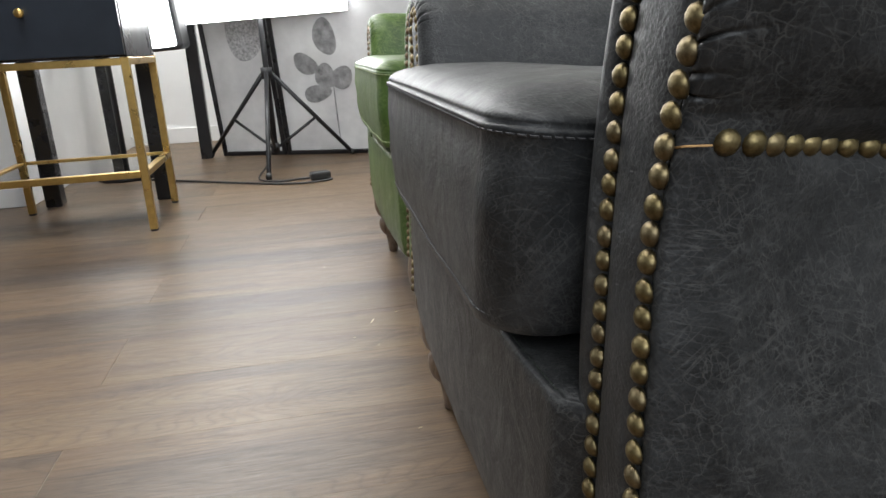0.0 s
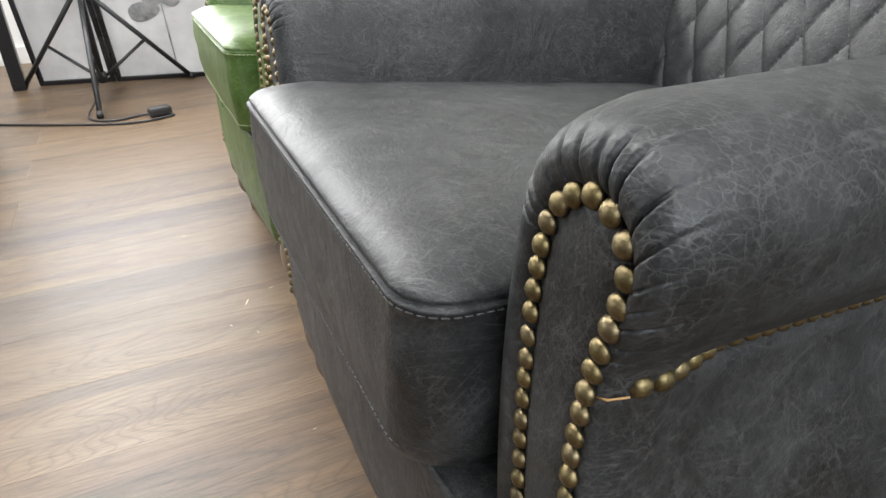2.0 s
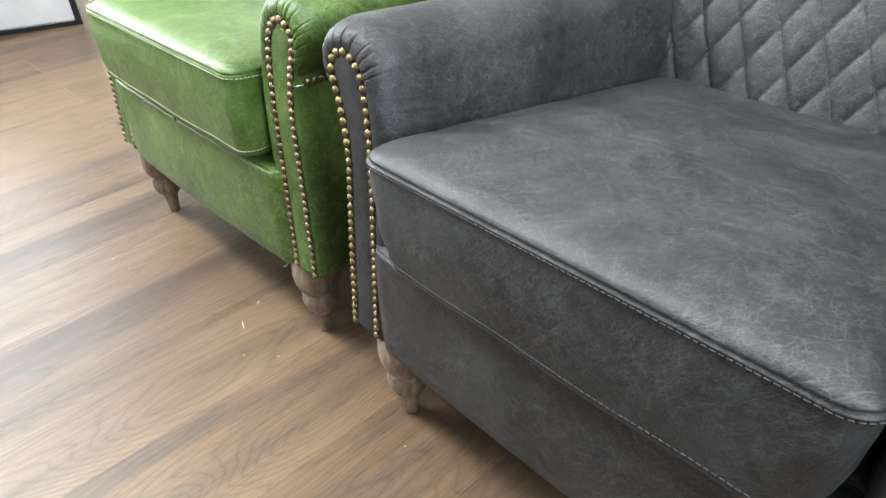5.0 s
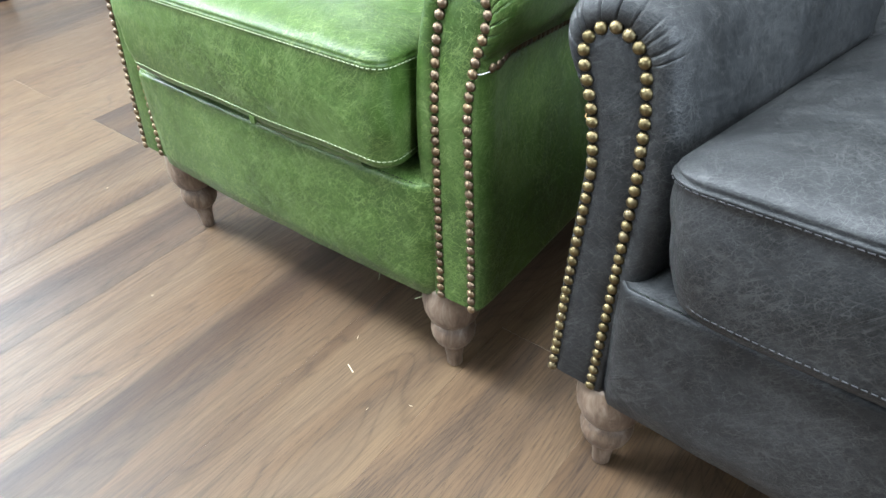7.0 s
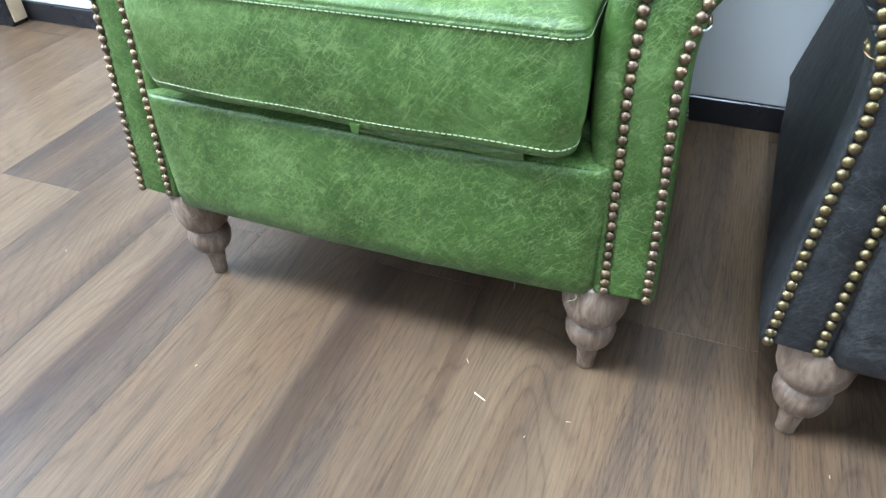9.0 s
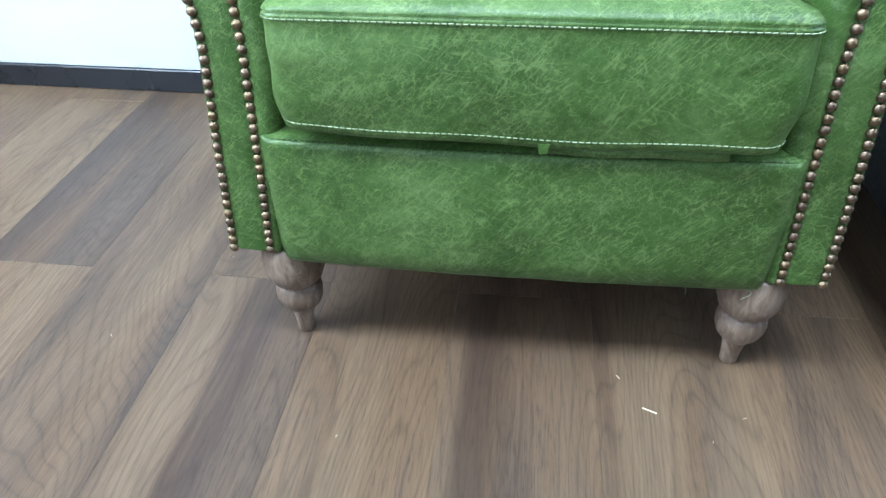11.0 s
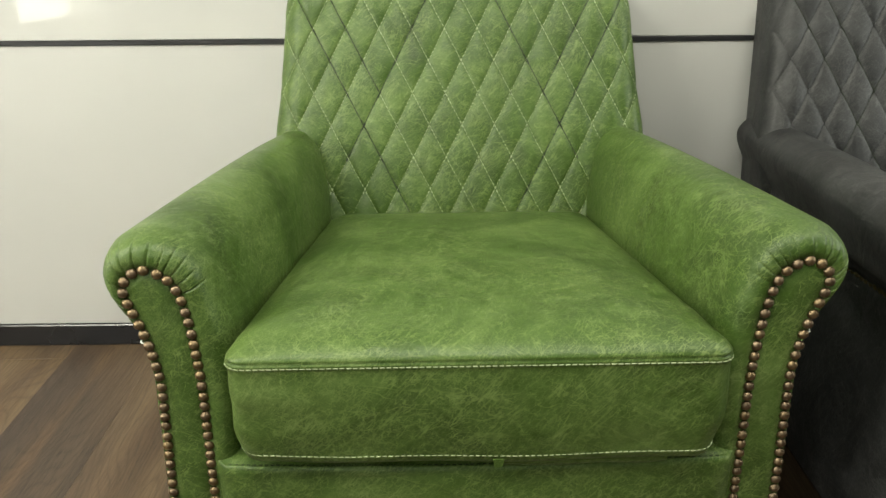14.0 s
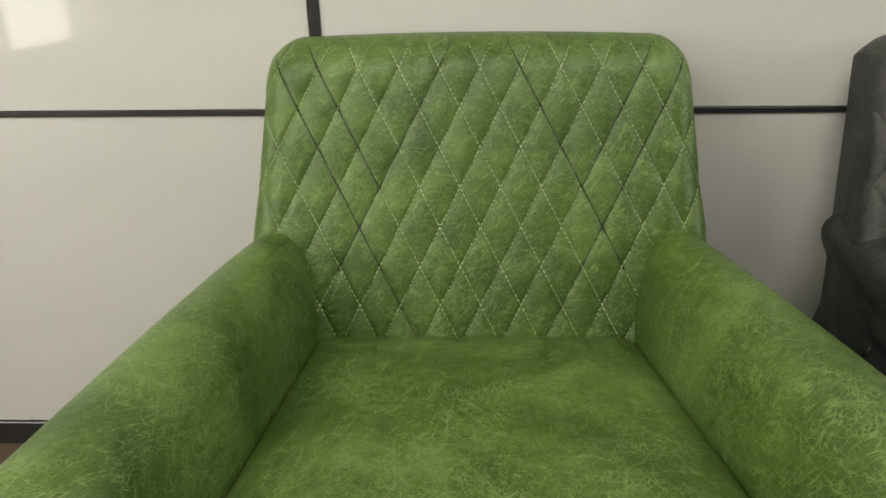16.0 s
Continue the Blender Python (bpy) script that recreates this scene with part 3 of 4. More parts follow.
def back_mesh(mat):
    nu, nv = 290, 240
    us = np.sin(np.linspace(-1, 1, nu) * 1.15) / math.sin(1.15)
    vs = np.sin(np.linspace(0, 1, nv) * 1.25) / math.sin(1.25)
    verts = [back_front(u, v)[:3] for v in vs for u in us]
    faces = grid_faces(nv, nu)
    rim = [j * nu for j in range(nv)] + [(nv - 1) * nu + i for i in range(1, nu)] + [j * nu + nu - 1 for j in range(nv - 2, -1, -1)]
    prev = rim
    for k in (0.5, 1.0):
        ring = []
        for r in rim:
            x, y, z = verts[r]
            yb = 0.645 + 0.19 * (z - 0.33)
            ring.append(len(verts))
            xr = math.copysign(min(abs(x), 0.292), x)
            verts.append((x + (xr - x) * k, y + (yb - y) * k, z - 0.006 * k * k * (z > 0.7)))
        for i in range(len(rim) - 1):
            faces.append((prev[i], prev[i + 1], ring[i + 1], ring[i]))
        prev = ring
    faces.append(tuple(prev))
    me = mesh_of("backrest", verts, [f[::-1] for f in faces], mat)
    return me


def back_lines():
    """The two families of stitched lines over the backrest, pale thread and dark joins apart."""
    pale, dark = [], []
    def uv(x, s):
        z = 0.600 + s / 1.09
        w = np.interp(z, [0.33, 0.45, 0.52, 0.58, 0.65, 0.72, 0.757, 0.79], [0.30, 0.312, 0.317, 0.308, 0.300, 0.295, 0.291, 0.285])
        u = x / w
        if abs(u) > 0.985:
            return None
        ztop = 0.786 - 0.006 * u * u - 0.027 * max(0.0, (abs(u) - 0.85) / 0.15) ** 2
        v = (z - 0.33) / (ztop - 0.33)
        return (u, v) if 0.05 < v < 0.985 else None
    def joined(sign, k, s):
        if sign == 1:
            return k == -3 or (k == -2 and s > 0) or (k == 3 and s > -0.115)
        return k == 4 or (k == 3 and s > 0) or (k == -2 and s > -0.115)
    for sign in (1, -1):
        for k in range(-14, 15):
            runs = {True: [], False: []}
            for s in np.linspace(-0.32, 0.24, 150):
                p = uv(0.002 + QUILT_W * (k - 0.5 - sign * s / QUILT_H), s)
                if p is not None:
                    q = back_front(*p)
                    runs[joined(sign, k, s)].append(((q[0], q[1] - 0.0030, q[2]), (0, -1, 0.35)))
            for flag, where in ((True, dark), (False, pale)):
                if len(runs[flag]) > 6:
                    where.append(runs[flag])
    return pale, dark


LEG_PROFILE = [(0.0098, 0.0), (0.0110, 0.002), (0.0116, 0.014), (0.0134, 0.030), (0.0155, 0.0400), (0.0152, 0.0430), (0.0205, 0.0465), (0.0262, 0.0535), (0.0298, 0.0635), (0.0309, 0.0730), (0.0299, 0.0815), (0.0265, 0.0872), (0.0238, 0.0892), (0.0262, 0.0915), (0.0330, 0.0985), (0.0378, 0.111), (0.0396, 0.127), (0.0385, 0.142), (0.0355, 0.156), (0.034, 0.159)]
lv, lf = lathe(LEG_PROFILE, 36)
LEG_MESH = mesh_of("leg", lv, lf, LEG)
TAB = [(-0.006, 0.004), (0.006, 0.004), (0.004, -0.006), (-0.004, -0.007)]


def armchair(label, at, turn, hide, thread, join, stud, seed, wide=1.0):
    c = thing("armchair", label, "armchair", at, turn, "pair of leather armchairs")
    c.scale = (wide, 1, 1)
    for side in (-1, 1):
        arm = put("arm", arm_mesh(side, seed + side, hide), c)
        put("arm_panel", panel_mesh(side, hide), arm)
    # front rail with a stitched upper edge and a slightly bowed face
    prof = [(0.05, 0.1545), (0.012, 0.1515), (0.004, 0.1525), (0.000, 0.157), (-0.002, 0.18), (-0.003, 0.215), (-0.003, 0.25), (-0.002, 0.29), (-0.0015, 0.3125), (-0.0006, 0.3175), (0.0012, 0.3205), (0.0030, 0.3212), (0.0040, 0.3206), (0.0055, 0.3216), (0.02, 0.3225), (0.06, 0.323)]
    xs = np.linspace(-0.2865, 0.2865, 40)
    rv = [(x, y - 0.0085 + 0.09 * x * x + 0.016 * max(0.0, (abs(x) - 0.268) / 0.0185) ** 2 - 0.0012 * noise.noise(Vector((x * 20, z * 20, seed))), z) for y, z in prof for x in xs]
    put("front_rail", mesh_of("front_rail", rv, [f[::-1] for f in grid_faces(len(prof), len(xs))], hide), c)
    rail = [[((x, -0.0045 + 0.09 * x * x, 0.3208), (0, -0.2, 1)) for x in np.linspace(-0.268, 0.268, 60)]]
    dv, df = dashes(rail, 0.004, 0.0025, 0.0013, 0.0006)
    put("rail_stitching", mesh_of("rail_stitching", dv, df, join, False), c, label="row of dark stitches")
    finish(box((-0.285, 0.05, 0.160), (0.285, 0.655, 0.338), 0.006), "seat_deck", hide, c)
    finish(box((-0.31, 0.03, 0.153), (0.31, 0.66, 0.1575)), "dust_cover", CLOTH, c, "black lining cloth under the seat")
    me, lines = cushion_mesh(hide, 1.0 if stud is NAILS["grey"] else 0.0, seed)
    cush = put("seat_cushion", me, c)
    for one in lines:
        dv, df = dashes([one], 0.0042, 0.0022, 0.0014, 0.0007)
        put("cushion_stitching", mesh_of("cushion_stitching", dv, df, thread, False), cush, label="contrast stitching along the seam")
    zx = np.linspace(0.02, 0.20, 40)
    zv = [(x, -0.0120 - 0.003 * math.sin(k * math.pi / 4) + 0.30 * max(0.0, x - 0.17) ** 1.5, 0.3425 - 0.0032 * k - 0.0045 * max(0.0, 1 - ((x - 0.05) / 0.26) ** 2) + 0.001 * math.sin(x * 60)) for k in range(5) for x in zx]
    put("zip_strip", mesh_of("zip_strip", zv, [f[::-1] for f in grid_faces(5, 40)], hide), cush, label="strip of leather over the zip")
    tv = [(x + 0.02, -0.019 - 0.003 * k, 0.338 + z) for k in (0, 1) for x, z in TAB]
    put("zip_tab", mesh_of("zip_tab", tv, [(0, 1, 2, 3), (7, 6, 5, 4), (0, 4, 5, 1), (1, 5, 6, 2), (2, 6, 7, 3), (3, 7, 4, 0)], hide, False), cush)
    back = put("backrest", back_mesh(hide), c, (0.005, 0, 0), label="diamond-quilted padded backrest")
    back.scale = (1 / wide, 1, 1)
    pale, dark = back_lines()
    dv, df = dashes(pale, 0.0045, 0.0028, 0.0012, 0.0006)
    put("quilt_stitching", mesh_of("quilt_stitching", dv, df, thread, False), back, kind="stuff")
    for one in dark:
        dv, df = dashes([one], 0.0064, 0.0010, 0.0022, 0.0008)
        put("quilt_join", mesh_of("quilt_join", dv, df, join, False), back, label="dark stitched join")
    for x in (-0.283, 0.283):
        for y in (0.040, 0.600):
            ob = put("leg", LEG_MESH, c, (x, y, 0.0), "turned weathered wooden leg")
            ob.rotation_euler = (0, 0, x * 7 + y)
    nails(c, -1, seed + 1, stud)
    nails(c, 1, seed + 2, stud)
    for side in (-1, 1):
        x, y, z = arm_shift(0.342, 0.008, 0.463)
        v, f = tube([(side * (x - 0.004), y - 0.003, z), (side * (x + 0.001), y - 0.001, z + 0.001), (side * (x + 0.0035), y + 0.008, z + 0.001)], 0.0008 if stud is NAILS["green"] else 0.0005, 6)
        put("thread_end", mesh_of("thread_end", v, f, STRING if stud is NAILS["green"] else TAN_THREAD), c, label="loose end of pale thread")
        if stud is NAILS["grey"]:
            continue
        seam = []
        for z in np.linspace(0.18, 0.43, 40):
            level = z - 0.464 + 0.085 * (0.40 - 0.026)
            base = np.interp(z, [p[1] for p in ARM_OUT], [p[0] for p in ARM_OUT])
            inset = 0.0047 * min(1.0, max(0.0, (z - 0.20) / 0.20)) + 0.0055 * math.exp(-((level / 0.006) ** 2))
            x, y, zz = arm_shift(base - inset + 0.0045, 0.40, z)
            seam.append(((side * x, y, zz), (side, 0, 0)))
        dv, df = dashes([seam], 0.0045, 0.0028, 0.0014, 0.0016)
        put("side_stitching", mesh_of("side_stitching", dv, df, thread, False), c, label="row of stitches down the outer side")
    rng = random.Random(seed + 9)
    for x in (0.19, 0.262):
        pts = [(x, 0.004, 0.156), (x + rng.uniform(-0.006, 0.006), -0.002, 0.150), (x + rng.uniform(-0.012, 0.012), -0.004, rng.uniform(0.136, 0.146))]
        v, f = tube(spline(pts, 8), 0.00025, 5)
        put("loose_thread", mesh_of("loose_thread", v, f, PALE_THREAD), c, label="fine frayed thread under the front edge")
    return c


armchair("green distressed leather armchair with quilted back and brass nails", (-1.311, 0.180, 0), 0.0, GREEN, PALE_THREAD, DARK_THREAD, NAILS["green"], 11, 1.012)
armchair("dark grey distressed leather armchair with rolled brass-nailed arms", (-0.4925, 0.157, 0), -0.6, GREY, GREY_THREAD, DARK_THREAD, NAILS["grey"], 41, 1.02)


# ---- the room ----
X0, X1, YF, YB, H = -4.30, 1.60, -3.20, 0.936, 2.70
SLOPE = -0.011


def structure(name, bm, mat, label, parent=None, smooth=False):
    return tagged(finish(bm, name, mat, parent, label, smooth), kind="structure")


structure("wall_north", box((X0 - 0.1, YB + 0.03, 0), (X1 + 0.1, YB + 0.15, H)), WHITE, "plain white wall behind the glossy panels")
structure("ceiling", box((X0 - 0.2, YF - 0.2, H), (X1 + 0.2, YB + 0.2, H + 0.1)), DIM_CEIL, "plain unseen ceiling, darkened to deepen the shadows")


def wall_with_window(name, along_x, fixed, out, a0, a1, w0, w1, z0, z1, label, paint=WHITE):
    bm = bmesh.new()
    for lo, hi, zl, zh in ((a0, w0, 0, H), (w1, a1, 0, H), (w0, w1, 0, z0), (w0, w1, z1, H)):
        f0, f1 = sorted((fixed, fixed + out))
        p = ((lo, f0, zl), (hi, f1, zh)) if along_x else ((f0, lo, zl), (f1, hi, zh))
        b2 = box(*p)
        tmp = bpy.data.meshes.new("tmp")
        b2.to_mesh(tmp)
        b2.free()
        bm.from_mesh(tmp)
        bpy.data.meshes.remove(tmp)
    return structure(name, bm, paint, label)


wall_with_window("wall_south", True, YF, -0.12, X0 - 0.1, X1 + 0.1, -3.5, -1.1, 0.68, 2.25, "unseen wall, darkened to cut bounce light, with an added wide window", DIM_WALL)
wall_with_window("wall_west", False, X0, -0.12, YF, YB + 0.03, -2.8, -1.6, 0.38, 2.15, "white wall with a tall window")

wall_with_window("wall_east", False, X1, 0.12, YF, YB + 0.03, -0.95, 0.65, 0.85, 2.2, "unseen wall, darkened to cut bounce light, with a window", DIM_WALL)


def window(name, along_x, fixed, w0, w1, z0, z1, label):
    e = tagged(thing(name, label, "window"), kind="structure")
    def bar(part_name, lo, hi, zl, zh, d0, d1):
        p = ((lo, fixed + d0, zl), (hi, fixed + d1, zh)) if along_x else ((fixed + d0, lo, zl), (fixed + d1, hi, zh))
        finish(box(*p, 0.004, 1), part_name, BLACK_METAL, e)
    bar("window_frame", w0, w0 + 0.05, z0, z1, -0.09, -0.04)
    bar("window_frame", w1 - 0.05, w1, z0, z1, -0.09, -0.04)
    bar("window_frame", w0 + 0.05, w1 - 0.05, z0, z0 + 0.05, -0.09, -0.04)
    bar("window_frame", w0 + 0.05, w1 - 0.05, z1 - 0.05, z1, -0.09, -0.04)
    m = (w0 + w1) / 2
    bar("mullion", m - 0.025, m + 0.025, z0 + 0.05, z1 - 0.05, -0.09, -0.04)
    return e


# south window is unseen, added to hold the frontal fill lamp
window("window_1", True, YF, -3.5, -1.1, 0.68, 2.25, "wide black-framed window, added and unseen")
window("window_2", False, X0, -2.8, -1.6, 0.38, 2.15, "tall black-framed window")

window("window_3", False, X1 + 0.13, -0.95, 0.65, 0.85, 2.2, "black-framed window")

# glossy white panels with black strips, all on one slightly turned plane
panels = tagged(thing("panel_wall", "glossy white panels divided by thin black strips", "wall panels", (-1.5, YB, 0), math.degrees(SLOPE)), kind="structure")
seams = (-2.85, -1.40, -0.045, 1.31, 3.05)
ROWS_Z = (0.054, 0.660, 1.27, 1.88, 2.49)
for a, b in zip(seams, seams[1:]):
    for z0, z1 in zip(ROWS_Z, ROWS_Z[1:]):
        finish(box((a + 0.0085, 0.0, z0 + (0.0045 if z0 > 0.1 else -0.0005)), (b - 0.0085, 0.02, z1 - 0.0045), 0.0012, 1), "panel", PANEL, panels)
for z in ROWS_Z[1:]:
    finish(box((-2.85, -0.003, z - 0.0045), (3.05, 0.018, z + 0.0045), 0.001, 1), "strip", BLACK_METAL, panels)
for x in seams[1:-1]:
    for z0, z1 in zip(ROWS_Z, ROWS_Z[1:]):
        if z0 > 0.5:
            finish(box((x - 0.0085, -0.004, z0 + 0.0047), (x + 0.0085, 0.018, z1 - 0.0047), 0.001, 1), "strip", BLACK_METAL, panels)
        else:
            finish(box((x - 0.0085, 0.001, z0 + 0.0047), (x + 0.0085, 0.018, z1 - 0.0047), 0.001, 1), "strip", PANEL, panels)
finish(box((-2.85, -0.006, 0.0), (3.05, 0.02, 0.053), 0.002, 1), "baseboard", BLACK, panels, "black skirting board")

# flat ceiling light frames, added out of view around the overhead fill lamps
cl = thing("ceiling_light", "flat white rectangular frame around an added, unseen ceiling lamp", "ceiling light", (-1.35, -0.50, 0), group="ceiling lights")
for s in (-1, 1):
    finish(box((-0.64, s * 0.32 - 0.02, 2.63), (0.64, s * 0.32 + 0.02, 2.70), 0.003, 1), "frame_bar", PLASTIC, cl)
    finish(box((s * 0.62 - 0.02, -0.30, 2.63), (s * 0.62 + 0.02, 0.30, 2.70), 0.003, 1), "frame_bar", PLASTIC, cl)
for x, y in ((-3.45, -0.65), (0.40, 0.20)):
    copy_thing(cl, pose(x, y, 0))

# nightstand with gilded legs
ns = thing("nightstand", "black drawer nightstand on a gilded metal frame with glass shelf", "nightstand", (-2.27, -0.69, 0), 1.0)
hx, hy, q = 0.205, 0.235, 0.011
for sx in (-1, 1):
    for sy in (-1, 1):
        finish(box((sx * hx - q, sy * hy - q, 0.006), (sx * hx + q, sy * hy + q, 0.51), 0.0015, 1), "leg", GOLD, ns, "gilded square metal leg")
        finish(box((sx * hx - q * 0.8, sy * hy - q * 0.8, 0.0), (sx * hx + q * 0.8, sy * hy + q * 0.8, 0.006)), "foot_pad", RUBBER, ns)
for z in (0.165, 0.488):
    for s in (-1, 1):
        finish(box((s * hx - q, -hy + q, z), (s * hx + q, hy - q, z + 0.02), 0.0015, 1), "rail", GOLD, ns, "gilded metal rail")
        finish(box((-hx + q, s * hy - q, z), (hx - q, s * hy + q, z + 0.02), 0.0015, 1), "rail", GOLD, ns, "gilded metal rail")
finish(box((-hx + q, -hy + q, 0.172), (hx - q, hy - q, 0.180)), "glass_shelf", SMOKED, ns, "smoked glass shelf")
body = finish(box((-hx - 0.008, -hy - 0.008, 0.5105), (hx + 0.006, hy + 0.008, 0.80), 0.003, 2), "body", BLACK, ns)
dr = finish(box((hx + 0.007, -hy - 0.006, 0.516), (hx + 0.023, hy + 0.006, 0.79), 0.002, 2), "drawer", NAVY, ns, "dark glossy drawer front")
kv, kf = lathe([(0.006, 0), (0.006, 0.012), (0.012, 0.016), (0.0125, 0.022), (0.010, 0.025), (0.0005, 0.0255)], 20)
knob = put("knob", mesh_of("knob", kv, kf, GOLD), dr, label="round brass knob")
knob.matrix_basis = pose(hx + 0.022, 0.0, 0.635, 0, 90, 0)

# black garment rack behind it
ct = thing("garment_rack", "tall black garment rack with square posts", "rack", (-3.07, -0.69, 0))
for x, y in ((0.46, -0.205), (0.49, 0.185), (-0.49, 0.215), (-0.49, -0.205)):
    finish(box((x - 0.028, y - 0.028, 0), (x + 0.028, y + 0.028, 1.66), 0.003, 1), "post", BLACK, ct)
for y in (-0.205, 0.2):
    finish(box((-0.518, y - 0.02, 1.662), (0.518, y + 0.02, 1.70), 0.003, 1), "top_bar", BLACK, ct)

structure("wall_pier", box((-4.3, -1.55, 0), (-2.66, -0.985, H), 0.003, 1), WHITE, "white painted wall pier")
structure("baseboard", box((-2.659, -1.54, 0), (-2.648, -0.985, 0.07), 0.002, 1), WHITE, "white skirting board")
structure("trim", box((X0, -0.985, 0), (X0 + 0.014, YB - 0.05, 0.09), 0.002, 1), WHITE, "white skirting board")

# socket and plug on the end wall
so = thing("wall_socket", "white wall socket with a black plug and cable", "socket", (X0, -1.12, 0.22))
finish(box((0, -0.0, -0.06), (0.012, 0.08, 0.06), 0.004, 2), "plate", PLASTIC, so)
finish(box((0, 0.02, 0.06), (0.012, 0.05, 0.9), 0.002, 1), "conduit", PLASTIC, so)
finish(box((0.012, 0.055, -0.03), (0.05, 0.105, 0.03), 0.008, 2), "plug", RUBBER, so)
v, f = tube(spline([(0.045, 0.08, -0.03), (0.06, 0.1, -0.1), (0.05, 0.17, -0.19), (0.2, 0.3, -0.214)], 24), 0.006, 8)
put("cable", mesh_of("cable", v, f, PLASTIC), so, label="pale cable hanging to the floor")

# two framed leaf prints leaning against the end wall
def print_material():
    m, t, b = material("print_behind_glass", 0.04)
    v = coords(t)
    t.links.new(ramp(t, noise_of(t, v, 5, 5, 0.6), [(0.35, (0.50, 0.50, 0.51)), (0.7, (0.66, 0.66, 0.66))]), b.inputs["Base Color"])
    return m


PRINT = print_material()
LEAF = plain("grey_leaf_print", (0.22, 0.22, 0.225), 0.3, 0, 0.45, 26, 0)
SPECK = plain("grey_speckled_print", (0.36, 0.36, 0.37), 0.3, 0, 0.5, 90, 0)


def framed(label, a, b, leaf):
    a, b = Vector(a), Vector(b)
    w = (b - a).length
    e = thing("framed_print", label, "picture", tuple(a), math.degrees(math.atan2(b.y - a.y, b.x - a.x)), "framed prints")
    t = pose(0, 0, 0, 7, 0, 0)
    fh, k = 1.25, 0.022
    for lo, hi in (((0, -0.015, 0), (k, 0.015, fh)), ((w - k, -0.015, 0), (w, 0.015, fh)), ((k, -0.015, 0), (w - k, 0.015, k)), ((k, -0.015, fh - k), (w - k, 0.015, fh))):
        finish(box(lo, hi, 0.002, 1), "frame_bar", BLACK, e, "thin black frame", m=t)
    finish(box((k, -0.006, k), (w - k, 0.006, fh - k)), "print", PRINT, e, m=t)
    bm = bmesh.new()
    for cx, cz, rx, rz, rot in leaf:
        pts = []
        for i in range(28):
            an = 2 * math.pi * i / 28
            r = 1 + 0.06 * math.sin(3 * an + cx * 40)
            x, z = rx * r * math.cos(an), rz * r * math.sin(an)
            c, s = math.cos(radians(rot)), math.sin(radians(rot))
            pts.append(bm.verts.new((cx + x * c - z * s, -0.0075 - 0.0004 * len(bm.faces), cz + x * s + z * c)))
        bm.faces.new(pts)
    finish(bm, "leaf_motif", LEAF if len(leaf) > 3 else SPECK, e, "grey leaf motif", m=t)
    return e


framed("black-framed grey abstract print leaning against the wall", (-3.602, -0.395, 0), (-3.475, -0.075, 0), [(0.22, 0.62, 0.09, 0.16, 0), (0.2, 0.95, 0.1, 0.12, 20)])
framed("black-framed pale print of a grey leaf leaning against the wall", (-3.470, -0.070, 0), (-3.20, 0.62, 0), [(0.27, 0.56, 0.055, 0.085, 8), (0.16, 0.44, 0.065, 0.045, -35), (0.20, 0.30, 0.07, 0.04, 10), (0.33, 0.37, 0.06, 0.05, 40), (0.25, 0.38, 0.05, 0.06, 0), (0.285, 0.2, 0.004, 0.15, 0)])

# small picture with a turquoise panel, standing further along
pic = thing("small_picture", "small dark-framed picture with turquoise glass", "picture", (-4.28, 0.62, 0.78))
finish(box((0, 0, 0), (0.02, 0.4, 0.5), 0.003, 1), "frame", BLACK, pic)
TURQ = plain("turquoise_print", (0.02, 0.25, 0.34), 0.1, 0, 0.3, 12, 0)
finish(box((0.021, 0.03, 0.03), (0.024, 0.37, 0.47)), "print", TURQ, pic, "turquoise print")

# studio light on a tripod
st = thing("studio_light", "lit white softbox on a black metal tripod stand", "studio light", (-3.20, -0.12, 0))
def bar(name, pts, r, mat=BLACK_METAL, parent=st, label=""):
    v, f = tube(pts, r, 10)
    return put(name, mesh_of(name, v, f, mat), parent, label=label)


bar("pole", [(0, 0, 0.05), (0, 0, 0.9)], 0.013)
bar("upper_pole", [(0, 0, 0.9), (0, 0, 1.05)], 0.010)
bar("collar", [(0, 0, 0.385), (0, 0, 0.435)], 0.026)
bar("collar", [(0, 0, 0.055), (0, 0, 0.095)], 0.020)
for fx, fy in ((-0.36, -0.34), (-0.11, 0.36), (0.42, -0.02)):
    bar("leg", [(fx * 0.05, fy * 0.05, 0.41), (fx, fy, 0.008)], 0.010)
    bar("brace", [(fx * 0.04, fy * 0.04, 0.075), (fx * 0.55, fy * 0.55, 0.195)], 0.007)
    bar("rubber_foot", [(fx * 0.97, fy * 0.97, 0.018), (fx * 1.02, fy * 1.02, 0.0085)], 0.013, RUBBER)
sb = finish(box((-0.16, -0.36, -0.30), (0.0, 0.40, 0.30), 0.02, 2), "softbox", BLACK_METAL, st, "black softbox housing", m=pose(0.03, -0.03, 0.945, 2.5, 3, 0))
finish(box((0.001, -0.362, -0.302), (0.03, 0.402, 0.302), 0.012, 3), "diffuser", SOFT, sb, "glowing white diffuser cloth")

s2 = thing("studio_light", "lit white strip softbox on a slim black stand", "studio light", (-3.12, -0.76, 0), -8)
bar("pole", [(0, 0, 0.02), (0, 0, 1.0)], 0.012, parent=s2)
bar("base_plate", [(0, 0, 0), (0, 0, 0.02)], 0.12, parent=s2)
h2 = finish(box((-0.14, -0.20, -0.58), (0.0, 0.33, 0.42), 0.02, 2), "softbox", BLACK_METAL, s2, "black softbox housing", m=pose(0.16, 0.0, 1.09, 3, 2, 0))
finish(box((0.001, -0.185, -0.565), (0.025, 0.315, 0.405), 0.01, 3), "diffuser", SOFT, h2, "glowing white diffuser cloth")

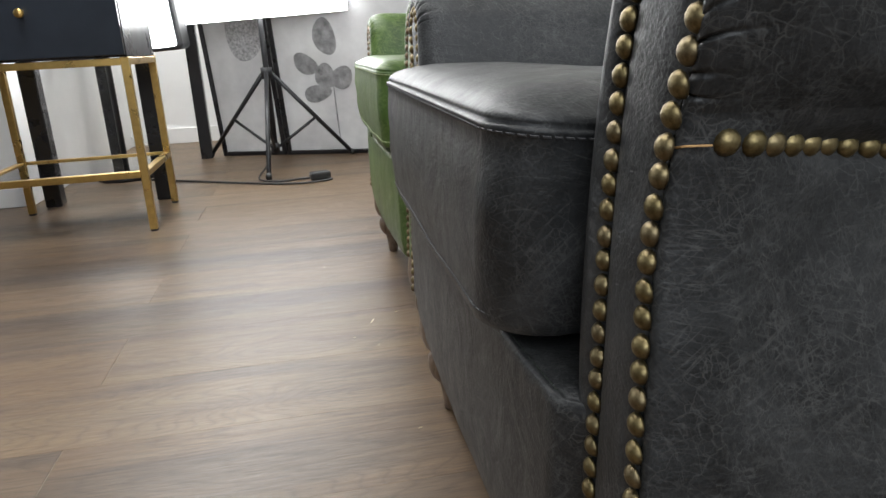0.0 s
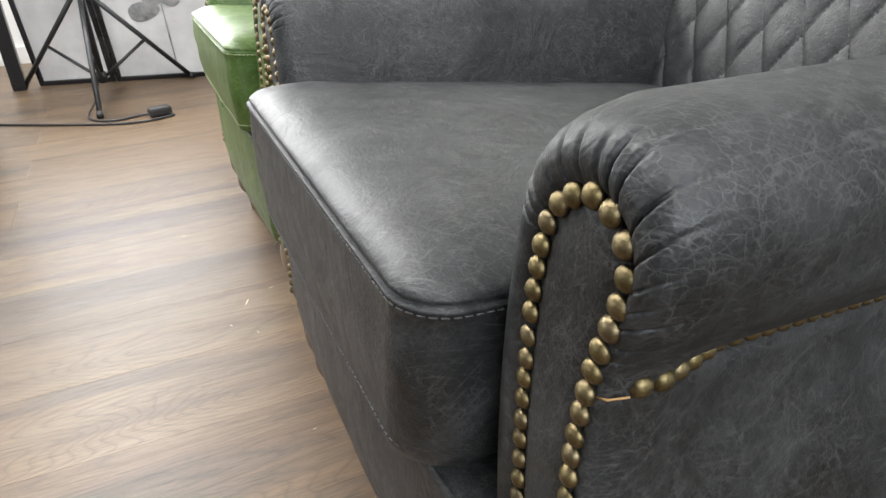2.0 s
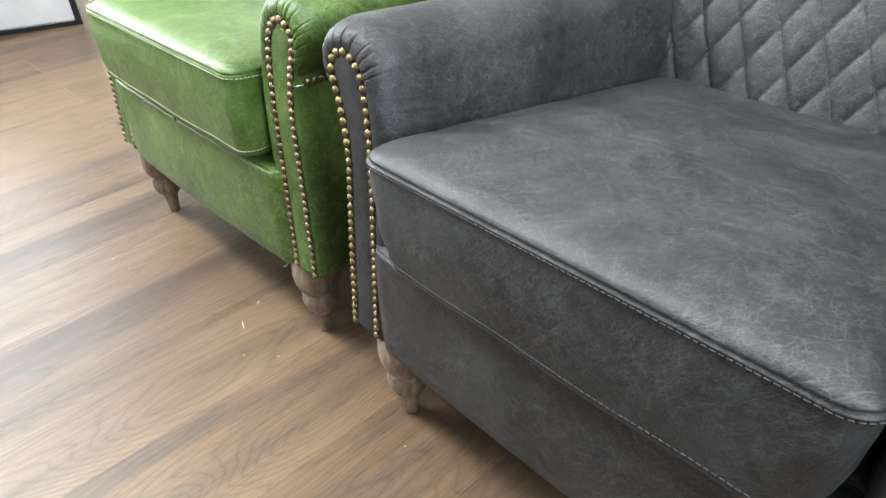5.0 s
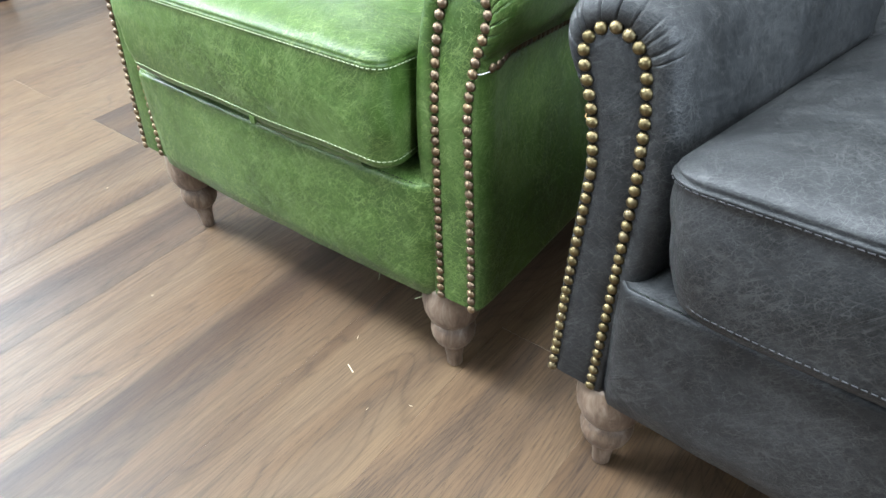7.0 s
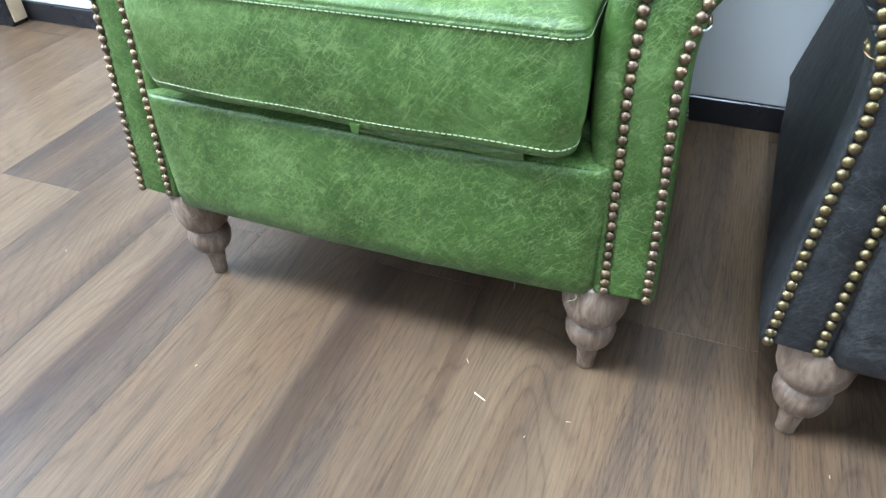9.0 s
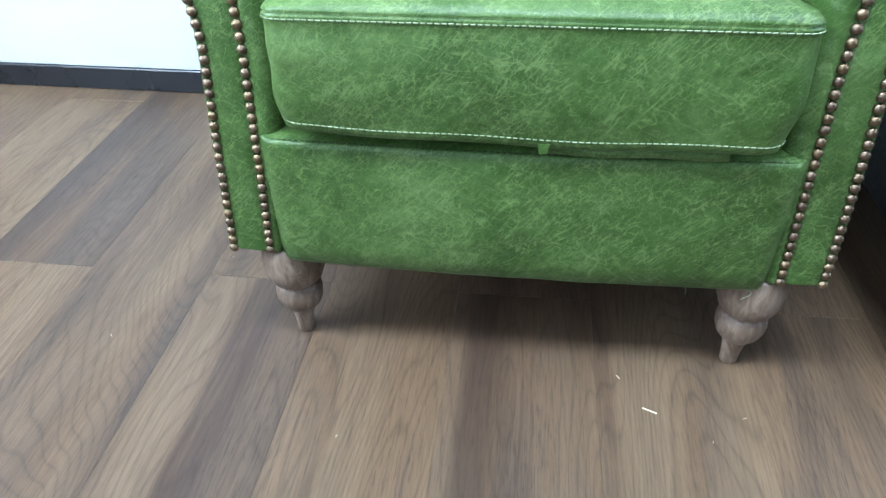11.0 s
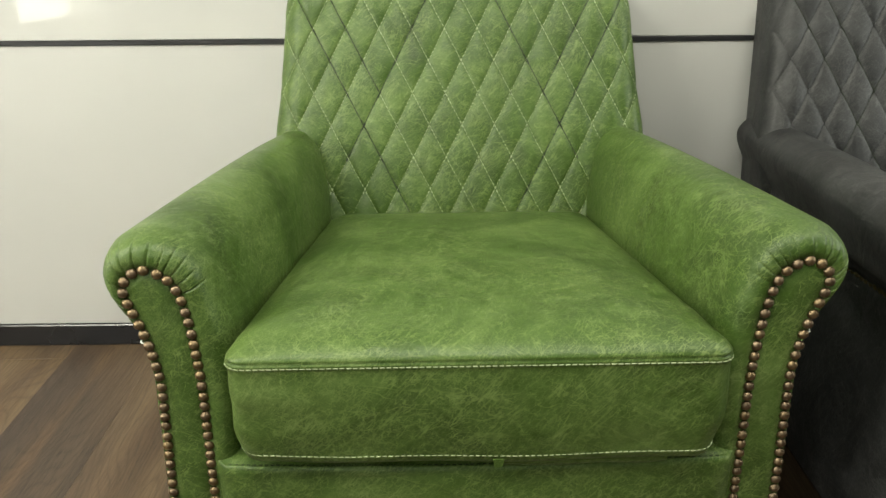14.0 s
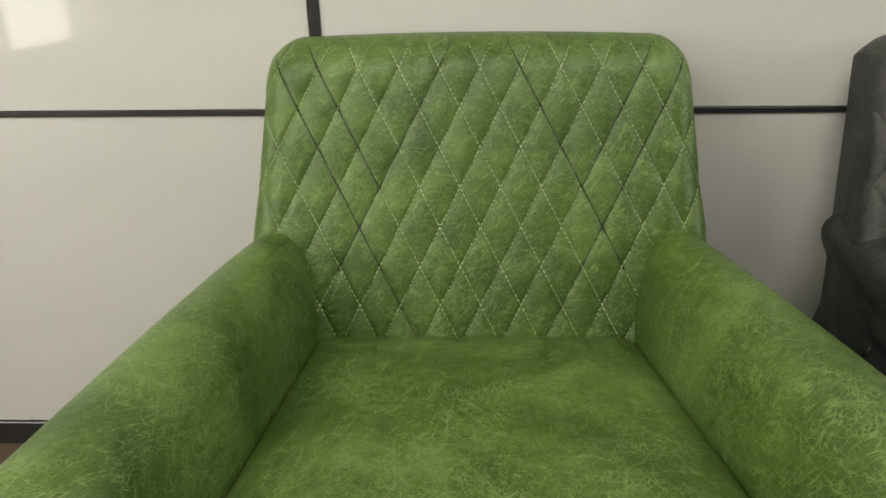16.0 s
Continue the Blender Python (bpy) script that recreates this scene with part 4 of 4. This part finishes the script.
# lamp cable with an inline switch on the floor
lc = thing("lamp_cable", "black lamp cable with an inline switch on the floor", "cable", (-2.75, -0.12, 0))
v, f = tube(spline([(-0.45, -0.02, 0.06), (-0.25, -0.03, 0.03), (-0.05, -0.06, 0.005), (0.05, 0.02, 0.005), (0.03, 0.12, 0.005), (0.06, 0.19, 0.008), (0.10, 0.23, 0.006), (0.13, 0.12, 0.005), (0.08, -0.02, 0.005), (-0.1, -0.3, 0.005), (-0.3, -0.6, 0.005)], 90), 0.0042, 8)
put("cord", mesh_of("cord", v, f, RUBBER), lc)
finish(box((-0.025, -0.04, 0), (0.025, 0.04, 0.034), 0.009, 2), "switch", RUBBER, lc, m=pose(0.058, 0.185, 0.0, 0, 0, 12))

# black post with a raw wood side, standing against the panels
pl = thing("cabinet_post", "black wooden post with a raw plywood side", "post", (-2.823, 0.888, 0))
finish(box((0.0, 0.0, 0.0), (0.077, 0.052, 2.45), 0.003, 1), "body", BLACK, pl)
finish(box((0.0773, 0.006, 0.012), (0.082, 0.049, 2.44), 0.001, 1), "side_panel", RAW_WOOD, pl, "raw plywood side")

# splinters on the floor
for x, y, a, l in ((-1.137, 0.120, -23, 0.018), (-1.024, 0.120, 20, 0.005), (-1.068, 0.081, 80, 0.004), (-1.866, 0.174, 140, 0.005), (-1.758, 0.361, 30, 0.004), (-1.511, 0.041, 75, 0.003), (-1.171, 0.171, 120, 0.008), (-0.734, 0.146, 100, 0.004)):
    sp = finish(box((-l / 2, -l / 26, 0), (l / 2, l / 26, 0.0012), 0.0002, 1), "wood_splinter", SPLINTER, None, m=pose(x, y, 0.0005, 0, 0, a))
    tagged(sp, label="tiny pale wood splinter lying on the floor", category="splinter", group="splinters on the floor")

# ---- floor planks ----
floor = structure("floor", box((X0 - 0.12, YF - 0.12, -0.06), (X1 + 0.12, YB + 0.15, -0.0010)), CORE, "brown oak-look vinyl plank floor")
PW, PL = 0.193, 1.22
cuts = {}


def plank_mesh(w0, w1, l0, l1):
    """One plank about its own middle, cut where a wall ends it; equal ones share a mesh."""
    key = tuple(round(q, 4) for q in (w0, w1, l0, l1))
    if key not in cuts:
        cuts[key] = bpy.data.meshes.new("plank")
        bm = box((w0 + 0.00005, l0 + 0.0005, -0.004), (w1 - 0.00005, l1 - 0.0005, 0.0), 0.0003, 1)
        bm.to_mesh(cuts[key])
        bm.free()
        cuts[key].materials.append(PLANK)
    return cuts[key]


for col in range(-16, 19):
    cx = -1.20 - PW / 2 - col * PW
    w0, w1 = max(cx - PW / 2, X0), min(cx + PW / 2, X1)
    start = 0.316 if col % 2 == 0 else -0.336
    for row in range(-3, 2):
        cy = start + (row + 0.5) * PL
        l0, l1 = max(cy - PL / 2, YF), min(cy + PL / 2, YB + 0.028)
        if w1 - w0 > 0.01 and l1 - l0 > 0.02:
            put("plank", plank_mesh(w0 - cx, w1 - cx, l0 - cy, l1 - cy), floor, (cx, cy, 0.0))
